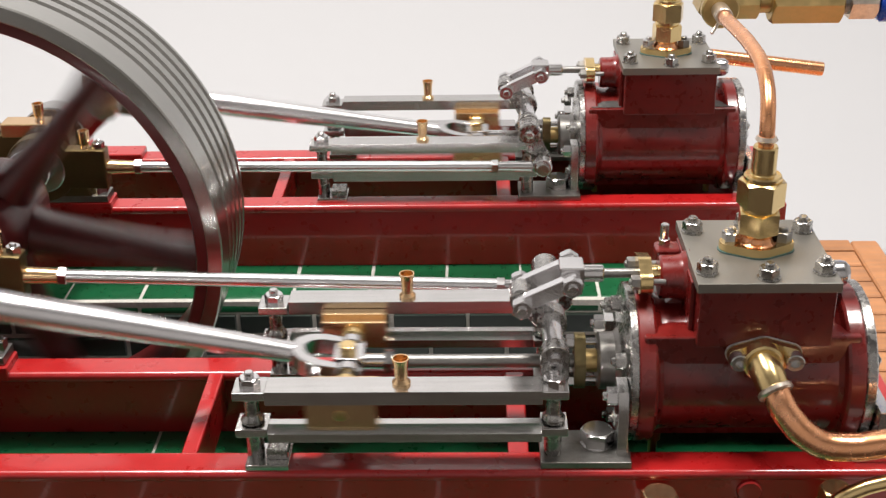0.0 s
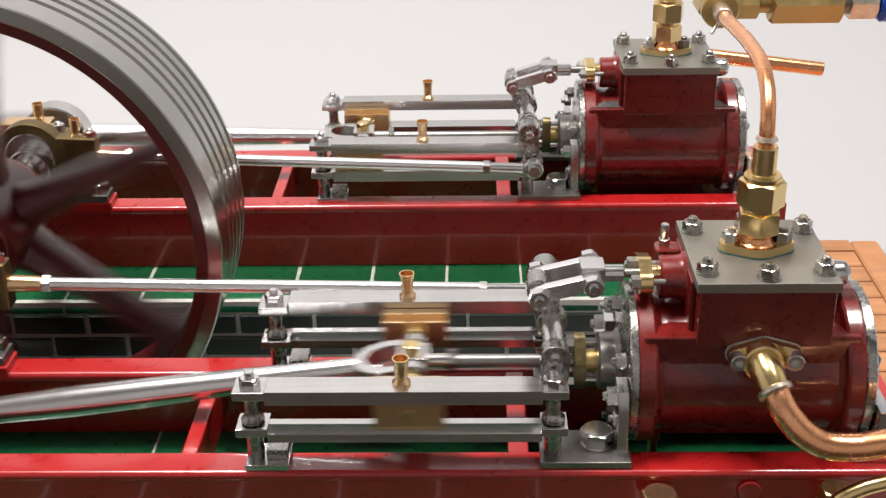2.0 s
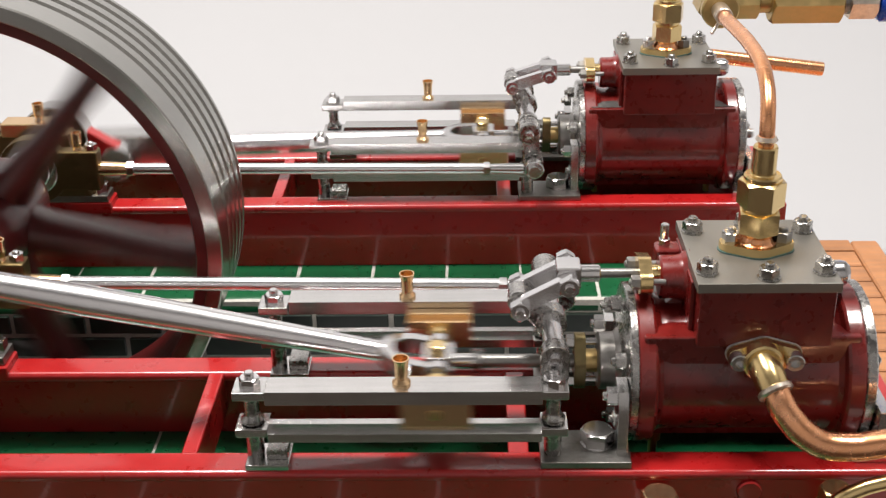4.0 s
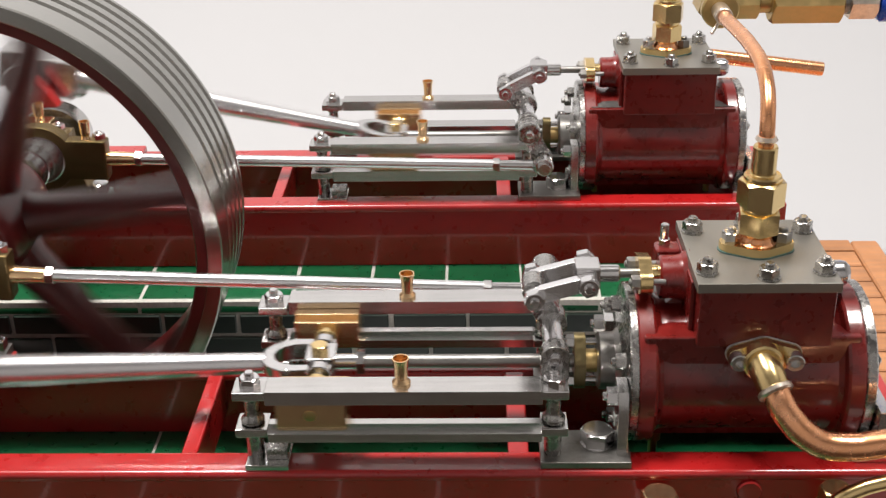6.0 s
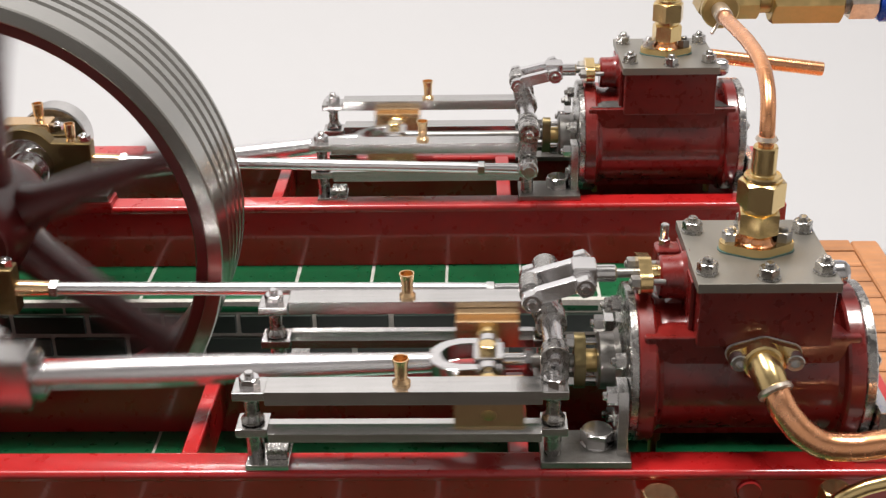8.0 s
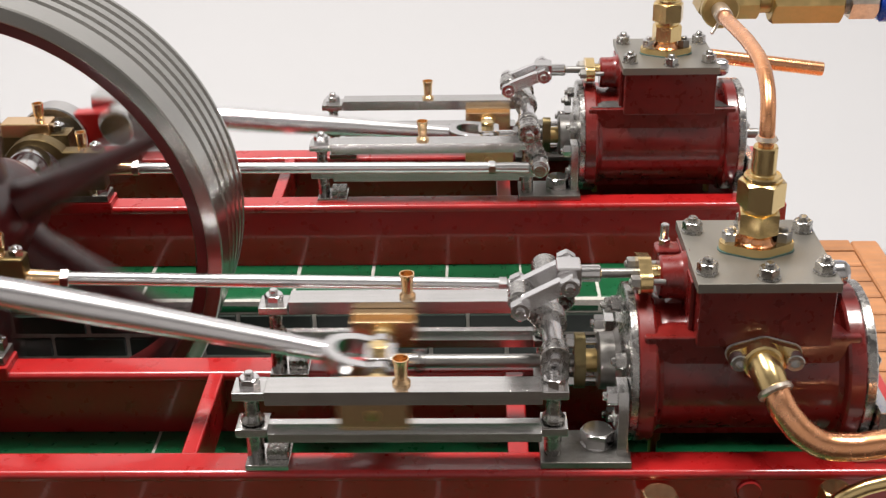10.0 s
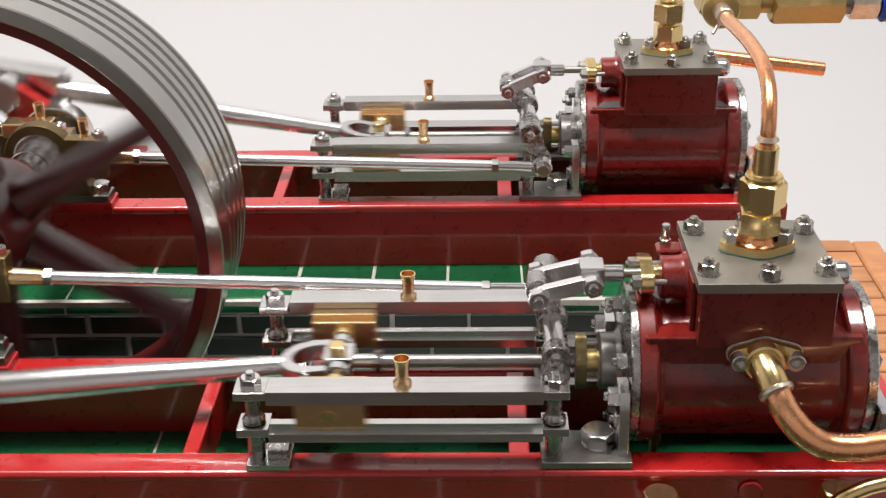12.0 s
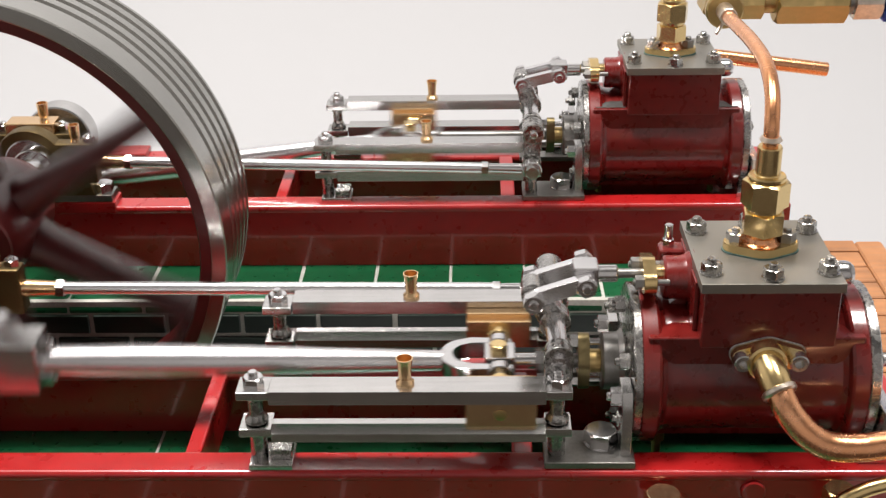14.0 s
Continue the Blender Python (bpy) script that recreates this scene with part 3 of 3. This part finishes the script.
def eccentric_rod():
    """Origin at the eccentric centre; the rod runs to +x."""
    y = ECC_LEN_Y
    ob = thing("eccentric_rod", (0, y, 0), "bright steel eccentric rod with a brass strap end", "eccentric rod", "eccentric rods")
    n = eccentric_len()
    b = bmn()
    lathe(b, [(9.6, 0), (13.0, 0.2), (13.2, 0.6), (13.2, 6.0), (13.0, 6.5), (9.6, 6.5)], (0, y - 3.2, 0), (0, 1, 0), 48)
    box(b, 9.5, 25.5, y - 3.4, y + 3.4, -8.0, 8.0, 1.0, 2)
    # the shade that the spokes throw on the strap is put into its colour
    part("strap", b, DARKBRASS, ob, "brass eccentric strap, its colour darkened for the spokes' shade")
    part("oil_cup", lathe(bmn(), [(2.0, 0), (1.5, 1.2), (1.9, 2.4), (2.1, 7.0), (1.7, 7.0), (1.6, 4), (0, 4)], (17.5, y, 7.9), (0, 0, 1), 20), BRONZE, ob)
    part("strap_bolt", nut(bmn(), (22.6, y, 7.9), (0, 0, 1), 4.2, 2.4, 0.8), STEEL, ob)
    b = bmn()
    rod(b, (25, y, 0), (36, y, 0), 2.9, 24, 0.3, 2.4)
    part("rod_socket", b, BRONZE, ob, "bronze rod socket")
    part("lock_nut", hexa(bmn(), (36, y, 0), (1, 0, 0), 5.2, 2.6), STEEL, ob)
    part("shank", rod(bmn(), (38, y, 0), (n - 19, y, 0), 2.15), BRIGHT, ob)
    part("lock_nut", hexa(bmn(), (n - 19.4, y, 0), (1, 0, 0), 4.8, 2.6), STEEL, ob)
    b = bmn()
    rod(b, (n - 17, y, 0), (n - 4.0, y, 0), 1.9, 20, 0.3, 2.2)
    lathe(b, [(3.2, 0), (3.6, 0.4), (3.6, 4.4), (3.2, 4.8)], (n, y - 2.4, 0), (0, 1, 0), 28)
    part("rod_end", b, STEEL, ob)
    part("pivot_bolt", hexa(rod(bmn(), (n, y - 4.4, 0), (n, y + 4.4, 0), 1.6), (n, y + 2.4, 0), (0, 1, 0), 4.8, 2.2), GREY, ob)
    return ob


def eccentric_len():
    return math.hypot(PIVOT[0] + LOWER[0] - CRANK_X, PIVOT[1] + LOWER[1] - CRANK_Z)


def rocker():
    """Origin on the rocker shaft's axis."""
    ob = thing("rocker_shaft", (0, 0, 0), "steel rocker shaft with an upper and a lower arm", "rocker shaft", "rocker shafts")
    b = rod(bmn(), (0, -21.6, 0), (0, 28, 0), 2.9, 28, 0.5)
    part("shaft", b, BRIGHT, ob)
    part("shaft_end", lathe(bmn(), [(1.5, 0), (1.5, 1.0), (1.0, 1.1), (0.9, 0.6), (0, 0.6)], (0, -21.5, 0), (0, -1, 0), 18), STEEL, ob)
    ux, uz = UPPER
    b = bmn()
    lathe(b, [(4.0, 0), (4.4, 0.4), (4.4, 5.6), (4.0, 6)], (0, -3, 0), (0, 1, 0), 28)
    lathe(b, [(3.0, 0), (3.3, 0.3), (3.3, 7.1), (3.0, 7.4)], (ux, -3.7, uz), (0, 1, 0), 28)
    d = Vector((ux, 0, uz)).normalized()
    w = Vector((d.z, 0, -d.x))
    slab(b, [(1, -3.8), (11.2, -2.8), (11.2, 2.8), (1, 3.8)], (0, 2.6, 0), d, w, -5.2 if d.cross(w).y > 0 else 5.2, 0.5)
    part("upper_arm", b, OILED, ob)
    lx, lz = LOWER
    b = bmn()
    lathe(b, [(3.7, 0), (4.2, 0.4), (4.2, 8.6), (3.7, 9.0)], (0, 25.0, 0), (0, 1, 0), 32)
    d = Vector((lx, 0, lz)).normalized()
    w = Vector((d.z, 0, -d.x))
    long = math.hypot(lx, lz)
    waist = [(0.5, 3.9), (long * 0.35, 2.7), (long * 0.65, 2.6), (long, 3.6)]
    slab(b, waist + [(p, -q) for p, q in waist[::-1]], (0, 30.0 if d.cross(w).y > 0 else 33.6, 0), d, w, 3.6, 0.5)
    lathe(b, [(3.3, 0), (3.7, 0.4), (3.7, 3.5), (3.3, 3.9)], (lx, 29.9, lz), (0, 1, 0), 28)
    rod(b, (lx, 33, lz), (lx, 38, lz), 1.6, 16)
    part("lower_arm", b, OILED, ob)
    part("shaft_end", lathe(bmn(), [(1.6, 0), (1.6, 0.9), (1.1, 1.3), (0, 1.4)], (0, 33.9, 0), (0, 1, 0), 18), BRIGHT, ob)
    return ob


def rocker_bearing(s):
    y = 23.4 * s
    ob = thing("rocker_bearing", (PIVOT[0], y, 9), "small steel bearing block for the rocker shaft", "bearing", "rocker bearings")
    b = bmn()
    x, z = PIVOT
    w = 2.6 if s < 0 else 1.9
    pts = [(-3.7, -6.3), (3.7, -6.3), (3.9, 0)] + [(3.9 * math.cos(a), 3.9 * math.sin(a)) for a in [math.pi * k / 10 for k in range(1, 10)]] + [(-3.9, 0)]
    yb = -16.4 if s < 0 else y - 0.7
    slab(b, pts, (x, yb, z), (1, 0, 0), (0, 0, 1), 2 * w, 0.35)
    part("block", b, OILED, ob)
    part("nut", nut(bmn(), (x - 0.2, y - 1.0 if s < 0 else y + 1.6, 6.9), (0, 0, 1), 4.8, 2.8, 1.2), STEEL, ob)
    return ob


def valve_link():
    """Origin at the rocker's upper pin; the link runs to +x."""
    ob = thing("valve_link", (0, 0, 0), "pair of bright flat steel valve links", "link", "valve links")
    for s in (-1, 1):
        ya, yb = sorted((s * 3.9, s * 6.9))
        pts = [(-2.6, 0.8), (-1.9, 1.8), (0, 2.2), (LINK, 2.2), (LINK + 1.9, 1.7), (LINK + 2.6, 0), (LINK + 1.9, -1.7), (LINK, -2.2), (0, -2.2), (-1.9, -1.8), (-2.6, -1.0)]
        b = slab(bmn(), pts[::-1], (0, ya, 0), (1, 0, 0), (0, 0, 1), 3.0, 0.3)
        for v in b.verts:
            v.co.y = ya + abs(v.co.y - ya)
        part("link_plate", b, BRIGHT, ob)
        for x in (0, LINK):
            part("pivot_nut", nut(bmn(), (x, s * 6.9, 0), (0, s, 0), 5.2, 2.6, 0.9, 0.55), STEEL, ob)
    for x in (0, LINK):
        part("pivot_pin", rod(bmn(), (x, -7, 0), (x, 7, 0), 1.5, 16), STEEL, ob)
    return ob


def valve_rod():
    """Origin at the fork pin."""
    ob = thing("valve_rod", (0, 0, 0), "slim steel valve rod with a square end block", "valve rod", "valve rods")
    part("end_block", box(bmn(), -3.2, 3.6, -3.8, 3.8, -3.3, 3.3, 0.6, 2), STEEL, ob)
    part("socket", lathe(bmn(), [(2.4, 0), (2.4, 5.2), (2.0, 5.6)], (3.4, 0, 0), (1, 0, 0)), STEEL, ob)
    part("rod", rod(bmn(), (8.5, 0, 0), (58, 0, 0), 1.35, 16), DULL, ob)
    return ob


def bearing():
    y = 28.0
    ob = thing("main_bearing", (CRANK_X, y, BED_TOP + 2.4), "split brass main bearing on a dark pedestal", "bearing", "main bearings")
    x, z = CRANK_X, CRANK_Z
    b = bmn()
    box(b, x - 29, x + 23, y - 5.5, y + 4.0, BED_TOP + 2.4, BED_TOP + 5.2, 0.4)
    part("base_plate", b, DULL, ob)
    b = bmn()
    slab(b, [(-17, BED_TOP + 5), (17, BED_TOP + 5), (11, z + 1), (11, z + 7.6), (-20, z + 7.6), (-20, z + 1)], (x, y + 4.0, 0), (1, 0, 0), (0, 0, 1), 9.2, 0.6)
    part("pedestal", b, DARKBRASS, ob)
    b = box(bmn(), x - 15, x + 4, y - 5.0, y + 4.2, z + 6.3, z + 12.2, 0.7, 3)
    part("cap", b, BRONZE, ob, "bright bronze bearing cap")
    for s in (-1, 1):
        part("cap_nut", nut(bmn(), (x - 5.5 + s * 11.6, y - 0.4, z + 7.8), (0, 0, 1), 4.6, 2.8, 1.0), STEEL, ob)
        part("base_bolt", lathe(hexa(bmn(), (x - 1.5 + s * 20.5, y - 0.5, BED_TOP + 5.1), (0, 0, 1), 6.8, 4.0), [(3.2, 0), (2.9, 0.4), (0, 0.6)], (x - 1.5 + s * 20.5, y - 0.5, BED_TOP + 8.9)), STEEL, ob)
    lathe(b := bmn(), [(2.0, 0), (1.5, 1.2), (2.0, 2.4), (2.2, 7.0), (1.8, 7.0), (1.7, 4), (0, 4)], (x - 0.5, y - 0.4, z + 12.1), (0, 0, 1), 20)
    part("oil_cup", b, BRONZE, ob)


def flywheel():
    x, z, ym = CRANK_X, CRANK_Z, (RIM_Y0 + RIM_Y1) / 2
    ob = thing("flywheel", (x, ym, z), "grooved steel flywheel with dark maroon spokes on its crankshaft", "flywheel")
    R = RIM_R
    prof = [(R - 10.4, 0.8), (R - 5.2, 0.2), (R - 4.8, 0), (R - 0.5, 0), (R, 0.5)]
    w = RIM_Y1 - RIM_Y0
    for k in range(5):
        c = w * (0.30 + 0.155 * k)
        prof += [(R, c - 1.5), (R - 1.9, c - 0.5), (R - 1.9, c + 0.5), (R, c + 1.5)]
    prof += [(R, w - 0.5), (R - 0.5, w), (R - 4.8, w), (R - 5.2, w - 0.2)]
    b = bmn()
    n = 160
    rings = [[b.verts.new((x + r * math.cos(2 * math.pi * i / n), RIM_Y0 + h, z + r * math.sin(2 * math.pi * i / n))) for i in range(n)] for r, h in prof[1:]]
    for a, c in zip(rings, rings[1:] + rings[:1]):
        for i in range(n):
            b.faces.new((a[i], a[(i + 1) % n], c[(i + 1) % n], c[i]))
    part("rim", b, RIM, ob)
    b = bmn()
    prof2 = [(R - 5.0, 0.5), (R - 5.6, 0.4), (R - 8.8, 1.0), (R - 9.4, 2.0), (R - 10.0, w / 2), (R - 9.4, w - 2.0), (R - 8.8, w - 1.0), (R - 5.6, w - 0.4), (R - 5.0, w - 0.5)]
    rings = [[b.verts.new((x + r * math.cos(2 * math.pi * i / n), RIM_Y0 + h, z + r * math.sin(2 * math.pi * i / n))) for i in range(n)] for r, h in prof2]
    for a, c in zip(rings, rings[1:] + rings[:1]):
        for i in range(n):
            b.faces.new((a[i], a[(i + 1) % n], c[(i + 1) % n], c[i]))
    part("inner_rim", b, MAROON, ob, "dark maroon enamelled inside of the rim")
    part("hub", lathe(bmn(), [(14, 0), (15, 1), (17.5, 8), (17.5, w - 8), (15, w - 1), (14, w)], (x, RIM_Y0, z), (0, 1, 0), 40), MAROON, ob)
    for k in range(6):
        a = SPOKE + math.pi * k / 3
        d, e = Vector((math.cos(a), 0, math.sin(a))), Vector((-math.sin(a), 0, math.cos(a)))
        b = bmn()
        rings = []
        for r, wx, wy in ((13, 8.6, 12), (21, 6.6, 10.6), (38, 5.6, 9.6), (59, 5.0, 8.8), (68.5, 5.6, 9.6), (73.0, 7.0, 11), (75.8, 10.0, 14)):
            rings.append([b.verts.new(Vector((x, ym, z)) + d * r + e * wx * math.cos(u) + Vector((0, 1, 0)) * wy * math.sin(u)) for u in [2 * math.pi * i / 20 for i in range(20)]])
        for p, c in zip(rings, rings[1:]):
            for i in range(20):
                b.faces.new((p[i], p[(i + 1) % 20], c[(i + 1) % 20], c[i]))
        b.faces.new(rings[0][::-1]), b.faces.new(rings[-1])
        part("spoke", b, MAROON, ob)
    part("crankshaft", rod(bmn(), (x, 15.0, z), (x, DIST - 15.0, z), 6.2, 32), STEEL, ob)
    for side, off in ((1, 0.0), (-1, -math.pi / 2)):
        my = (lambda v: v) if side > 0 else (lambda v: DIST - v)
        d = Vector((math.cos(off), 0, math.sin(off)))
        e = Vector((-math.sin(off), 0, math.cos(off)))
        ya, yb = sorted((my(9.0), my(15.5)))
        b = bmn()
        pts = [(-9, -9), (-11, -4), (-11, 4), (-9, 9), (0, 10), (18, 7.0), (25, 6.6), (29.5, 4.5), (31.5, 0), (29.5, -4.5), (25, -6.6), (18, -7.0), (0, -10)]
        o = Vector((x, 0, z))
        lo = [b.verts.new(o + d * p + e * q + Vector((0, ya, 0))) for p, q in pts]
        hi = [b.verts.new(o + d * p + e * q + Vector((0, yb, 0))) for p, q in pts]
        b.faces.new(lo), b.faces.new(hi[::-1])
        for i in range(len(pts)):
            j = (i + 1) % len(pts)
            b.faces.new((lo[i], hi[i], hi[j], lo[j]))
        bmesh.ops.bevel(b, geom=list(b.edges), offset=0.8, segments=2, profile=0.5, affect="EDGES")
        web = part("crank_web", b, RED, ob)
        p = o + d * THROW
        ya, yb = sorted((my(-8.0), my(16.5)))
        part("crank_pin", rod(bmn(), (p.x, ya, p.z), (p.x, yb, p.z), 4.2, 24), STEEL, ob)
        ya, yb = sorted((my(8.0), my(17.5)))
        part("crank_boss", lathe(bmn(), [(13, 0), (13.6, 0.5), (13.6, 9.0), (13, 9.5)], (x, ya, z), (0, 1, 0), 40), GREY, ob)
        part("pin_boss", lathe(bmn(), [(6.2, 0), (6.8, 0.5), (6.8, 9.0), (6.2, 9.5)], (p.x, ya, p.z), (0, 1, 0), 32), GREY, ob)
        ang = off + ECC_PHASE
        c = o + ECC * Vector((math.cos(ang), 0, math.sin(ang)))
        ya, yb = sorted((my(36.3), my(43.7)))
        part("eccentric", lathe(bmn(), [(9.0, 0), (9.5, 0.4), (9.5, 7.0), (9.0, 7.4)], (c.x, ya, c.z), (0, 1, 0), 40), GREY, ob)
        ya, yb = sorted((my(43.8), my(50.0)))
        part("collar", lathe(bmn(), [(7.6, 0), (8.0, 0.4), (8.0, 5.8), (7.6, 6.2)], (x, ya, z), (0, 1, 0), 32), STEEL, ob)
    return ob


SPOKE = math.radians(44)
ECC_PHASE = math.radians(-82)


def steam_pipes():
    # near fitting on the chest cover
    def fitting():
        x, y, z = 84.6, 0.5, 34.5
        ob = thing("steam_union", (x, y, z), "polished brass steam union screwed to the chest cover", "pipe fitting", "steam unions")
        part("gasket", slab(bmn(), oval(7.0, 6.65, 3.35), (x, y, z), (1, 0, 0), (0, 1, 0), 0.45, 0.1), VERDIGRIS, ob, "thin rim of blue-green verdigris")
        part("flange", slab(bmn(), oval(6.9, 6.5, 3.2), (x, y, z + 0.4), (1, 0, 0), (0, 1, 0), 2.4, 0.4), BRASS, ob)
        for s in (-1, 1):
            part("flange_nut", nut(bmn(), (x + s * 6.9, y, z + 2.6), (0, 0, 1), 4.4, 3.0, 1.1, 0.2), STEEL if s < 0 else DULL, ob)
        part("neck", lathe(bmn(), [(5.6, 0), (4.6, 0.8), (4.2, 2.0), (4.6, 3.4)], (x, y, z + 2.6), (0, 0, 1)), COPPER, ob)
        part("lower_nut", hexa(bmn(), (x, y, z + 5.8), (0, 0, 1), 10.2, 6.2, -0.12), BRASS, ob)
        part("collar", lathe(bmn(), [(4.6, 0), (4.7, 0.3), (4.7, 1.9), (4.4, 2.2)], (x, y, z + 11.8), (0, 0, 1)), BRASS, ob)
        part("upper_nut", hexa(bmn(), (x, y, z + 13.5), (0, 0, 1), 11.0, 7.2, 0.28), BRASS, ob)
        part("ferrule", lathe(bmn(), [(4.9, 0), (5.0, 0.3), (5.0, 1.2), (4.7, 1.6), (3.5, 1.8), (3.3, 2.0), (3.25, 9.2), (3.0, 9.6)], (x, y, z + 20.6), (0, 0, 1)), BRASS, ob)
        return ob
    fitting()


def supply():
    ob = thing("steam_pipe", (85, 1, 66), "bent copper steam pipe leading from the supply valve", "pipe")
    part("pipe", tube(bmn(), [(84.6, 0.5, 64), (84.6, 1.3, 71), (85.4, 8, 77.3), (85.9, 20, 80.8), (85.6, 36, 81.6), (85.0, 50, 81.2), (84.6, 68, 80.0), (85, 79, 79.4)], 2.05, 22), COPPER, ob)
    part("solder_ring", lathe(bmn(), [(2.6, 0), (3.0, 0.4), (2.4, 1.4)], (84.6, 0.5, 66), (0, 0, 1)), SOLDER, ob)
    part("sleeve", rod(bmn(), (84.6, 68, 80.0), (85, 79, 79.4), 2.7), SOLDER, ob)
    far = thing("steam_pipe", (85, DIST - 1, 66), "copper steam pipe rising from the far union", "pipe")
    part("pipe", tube(bmn(), [(84.6, DIST - 0.5, 64), (84.6, DIST - 0.5, 72), (84.5, 170, 80), (84, 150, 84), (84.5, 110, 82), (85, 98, 80)], 2.3, 20), COPPER, far)
    v = thing("supply_valve", (100, 89, 74), "brass tee and union of the air supply with blue hose", "valve")
    y, z = 89.0, 79.4
    b = lathe(bmn(), [(5.4, 0), (5.9, 0.5), (5.9, 3.0), (4.6, 3.6), (4.4, 5.5)], (85.2, 77.5, z), (0, 1, 0), 32)
    hexa(b, (85.2, 82.5, z), (0, 1, 0), 11.0, 12.5, 0.2)
    part("tee", b, OLDBRASS, v)
    part("side_nut", hexa(bmn(), (91.4, y, z), (1, 0, 0), 10.4, 7.6, 0.52), OLDBRASS, v)
    part("neck", rod(bmn(), (98.6, y, z), (103, y, z), 4.0), OLDBRASS, v)
    b = hexa(bmn(), (114, y, z), (1, 0, 0), 13.2, 11.2, 0.52)
    hexa(b, (114, y, z), (-1, 0, 0), 13.2, 11.4, 0.52)
    part("body", b, OLDBRASS, v)
    part("neck", rod(bmn(), (124.8, y, z), (128, y, z), 4.6), DULL, v)
    part("end_nut", hexa(bmn(), (127.4, y, z), (1, 0, 0), 11.2, 8.8, 0.52), SOLDER, v)
    part("hose_socket", rod(bmn(), (136.5, y, z), (147, y, z), 7.2, 28, 1.2), BLUE, v, "blue plastic push-in hose socket")
    part("hose", tube(bmn(), [(146, y, z), (165, y, z + 1), (200, y, z + 10), (260, y + 10, z + 40)], 4.0), BLUE, v)
    part("lever", rod(bmn(), (85, 78, 75.6), (82.6, 76, 72.4), 0.6, 12), SOLDER, v)


def drain_cocks():
    for x, top, af in ((57.0, -19.2, 8.8), (103.2, -17.6, 7.8)):
        ob = thing("drain_cock", (x, -36, top - 20), "brass drain cock with a hexagon union nut", "drain cock", "drain cocks")
        part("body", rod(bmn(), (x, -29, top - 9), (x, -36, top - 9), 3.0), OLDBRASS, ob)
        part("union_nut", hexa(bmn(), (x, -36, top - 7), (0, 0, 1), af, 7.0, 0.2), BRONZE if x < 60 else BRASS, ob)
        part("tail", lathe(bmn(), [(2.4, 0), (2.8, 1), (2.8, 12), (2.2, 13.5)], (x, -36, top - 20), (0, 0, 1)), OLDBRASS, ob)
    ob = thing("drain_pipe", (108, -44, -14), "polished brass drain pipe in front of the bed", "pipe")
    part("pipe", tube(bmn(), [(103.2, -36, -30), (101.0, -43, -22), (100.6, -44.8, -15.8), (105.8, -45, -11.8), (112.3, -45, -9.4), (130, -45, -5)], 2.0, 16), BRASS, ob)
    solid("plug_screw", lathe(bmn(), [(3.4, 0), (3.4, 0.8), (3.0, 1.2), (0, 1.3)], (82, -29.3, -23.4), (0, -1, 0), 24), RED, (82, -29.3, -23.4), "red painted plug screw in the bed side", "screw")


setting()
PLINTHS = ((-68, 59, 59, 1), (117, 247, 117, -1))
slabs = [plinth(*p) for p in PLINTHS]
flywheel_ob = flywheel()
MOVING = []
for side, off in ((1, 0.0), (-1, DIST)):
    SIDE["s"], SIDE["o"] = side, off
    bed()
    for s in (-1, 1):
        guide(s)
        mount(s)
        rocker_bearing(s)
    cylinder()
    exhaust_pipe()
    bearing()
    steam_pipes()
    MOVING.append((side, off, crosshead(), connecting_rod(), eccentric_rod(), rocker(), valve_link(), valve_rod()))
SIDE["s"], SIDE["o"] = 1, 0.0
supply()
drain_cocks()
wood_tray()
for ob, p in zip(slabs, PLINTHS):
    tiles_on(ob, *p)


def spin(x, y, z, a):
    """A pose turned by a radians from +x towards +z."""
    return pose(x * MM, y * MM, z * MM, 0, -math.degrees(a), 0)


def motions():
    times = [k / 30 for k in range(421)]
    walk(flywheel_ob, [(t, spin(CRANK_X, (RIM_Y0 + RIM_Y1) / 2, CRANK_Z, turn_at(t))) for t in times])
    n = eccentric_len()
    for side, off, cross, con, ecc, rock, link, valve in MOVING:
        rows = [[] for _ in range(6)]
        for t in times:
            q = turn_at(t) - (0 if side > 0 else math.pi / 2)
            x = cross_at(q)
            rows[0].append((t, spin(x, off, 0, 0)))
            px, pz = CRANK_X + THROW * math.cos(q), CRANK_Z + THROW * math.sin(q)
            rows[1].append((t, spin(x, off, 0, math.atan2(-pz, x - px))))
            a = q + ECC_PHASE
            ex, ez = CRANK_X + ECC * math.cos(a), CRANK_Z + ECC * math.sin(a)
            # turn of the rocker that keeps the rod's length
            f = 0.0
            for _ in range(6):
                lx = PIVOT[0] + LOWER[0] * math.cos(f) - LOWER[1] * math.sin(f)
                lz = PIVOT[1] + LOWER[0] * math.sin(f) + LOWER[1] * math.cos(f)
                f -= (math.hypot(lx - ex, lz - ez) - n) / -LOWER[1]
            yy = off + side * ECC_LEN_Y
            rows[2].append((t, spin(ex, yy, ez, math.atan2(lz - ez, lx - ex))))
            rows[3].append((t, spin(PIVOT[0], off, PIVOT[1], f)))
            ux = PIVOT[0] + UPPER[0] * math.cos(f) - UPPER[1] * math.sin(f)
            uz = PIVOT[1] + UPPER[0] * math.sin(f) + UPPER[1] * math.cos(f)
            vz = 27.8
            dx = math.sqrt(LINK ** 2 - (vz - uz) ** 2)
            rows[4].append((t, spin(ux, off, uz, math.atan2(vz - uz, dx))))
            rows[5].append((t, spin(ux + dx, off, vz, 0)))
        for ob, r in zip((cross, con, ecc, rock, link, valve), rows):
            walk(ob, r)


motions()
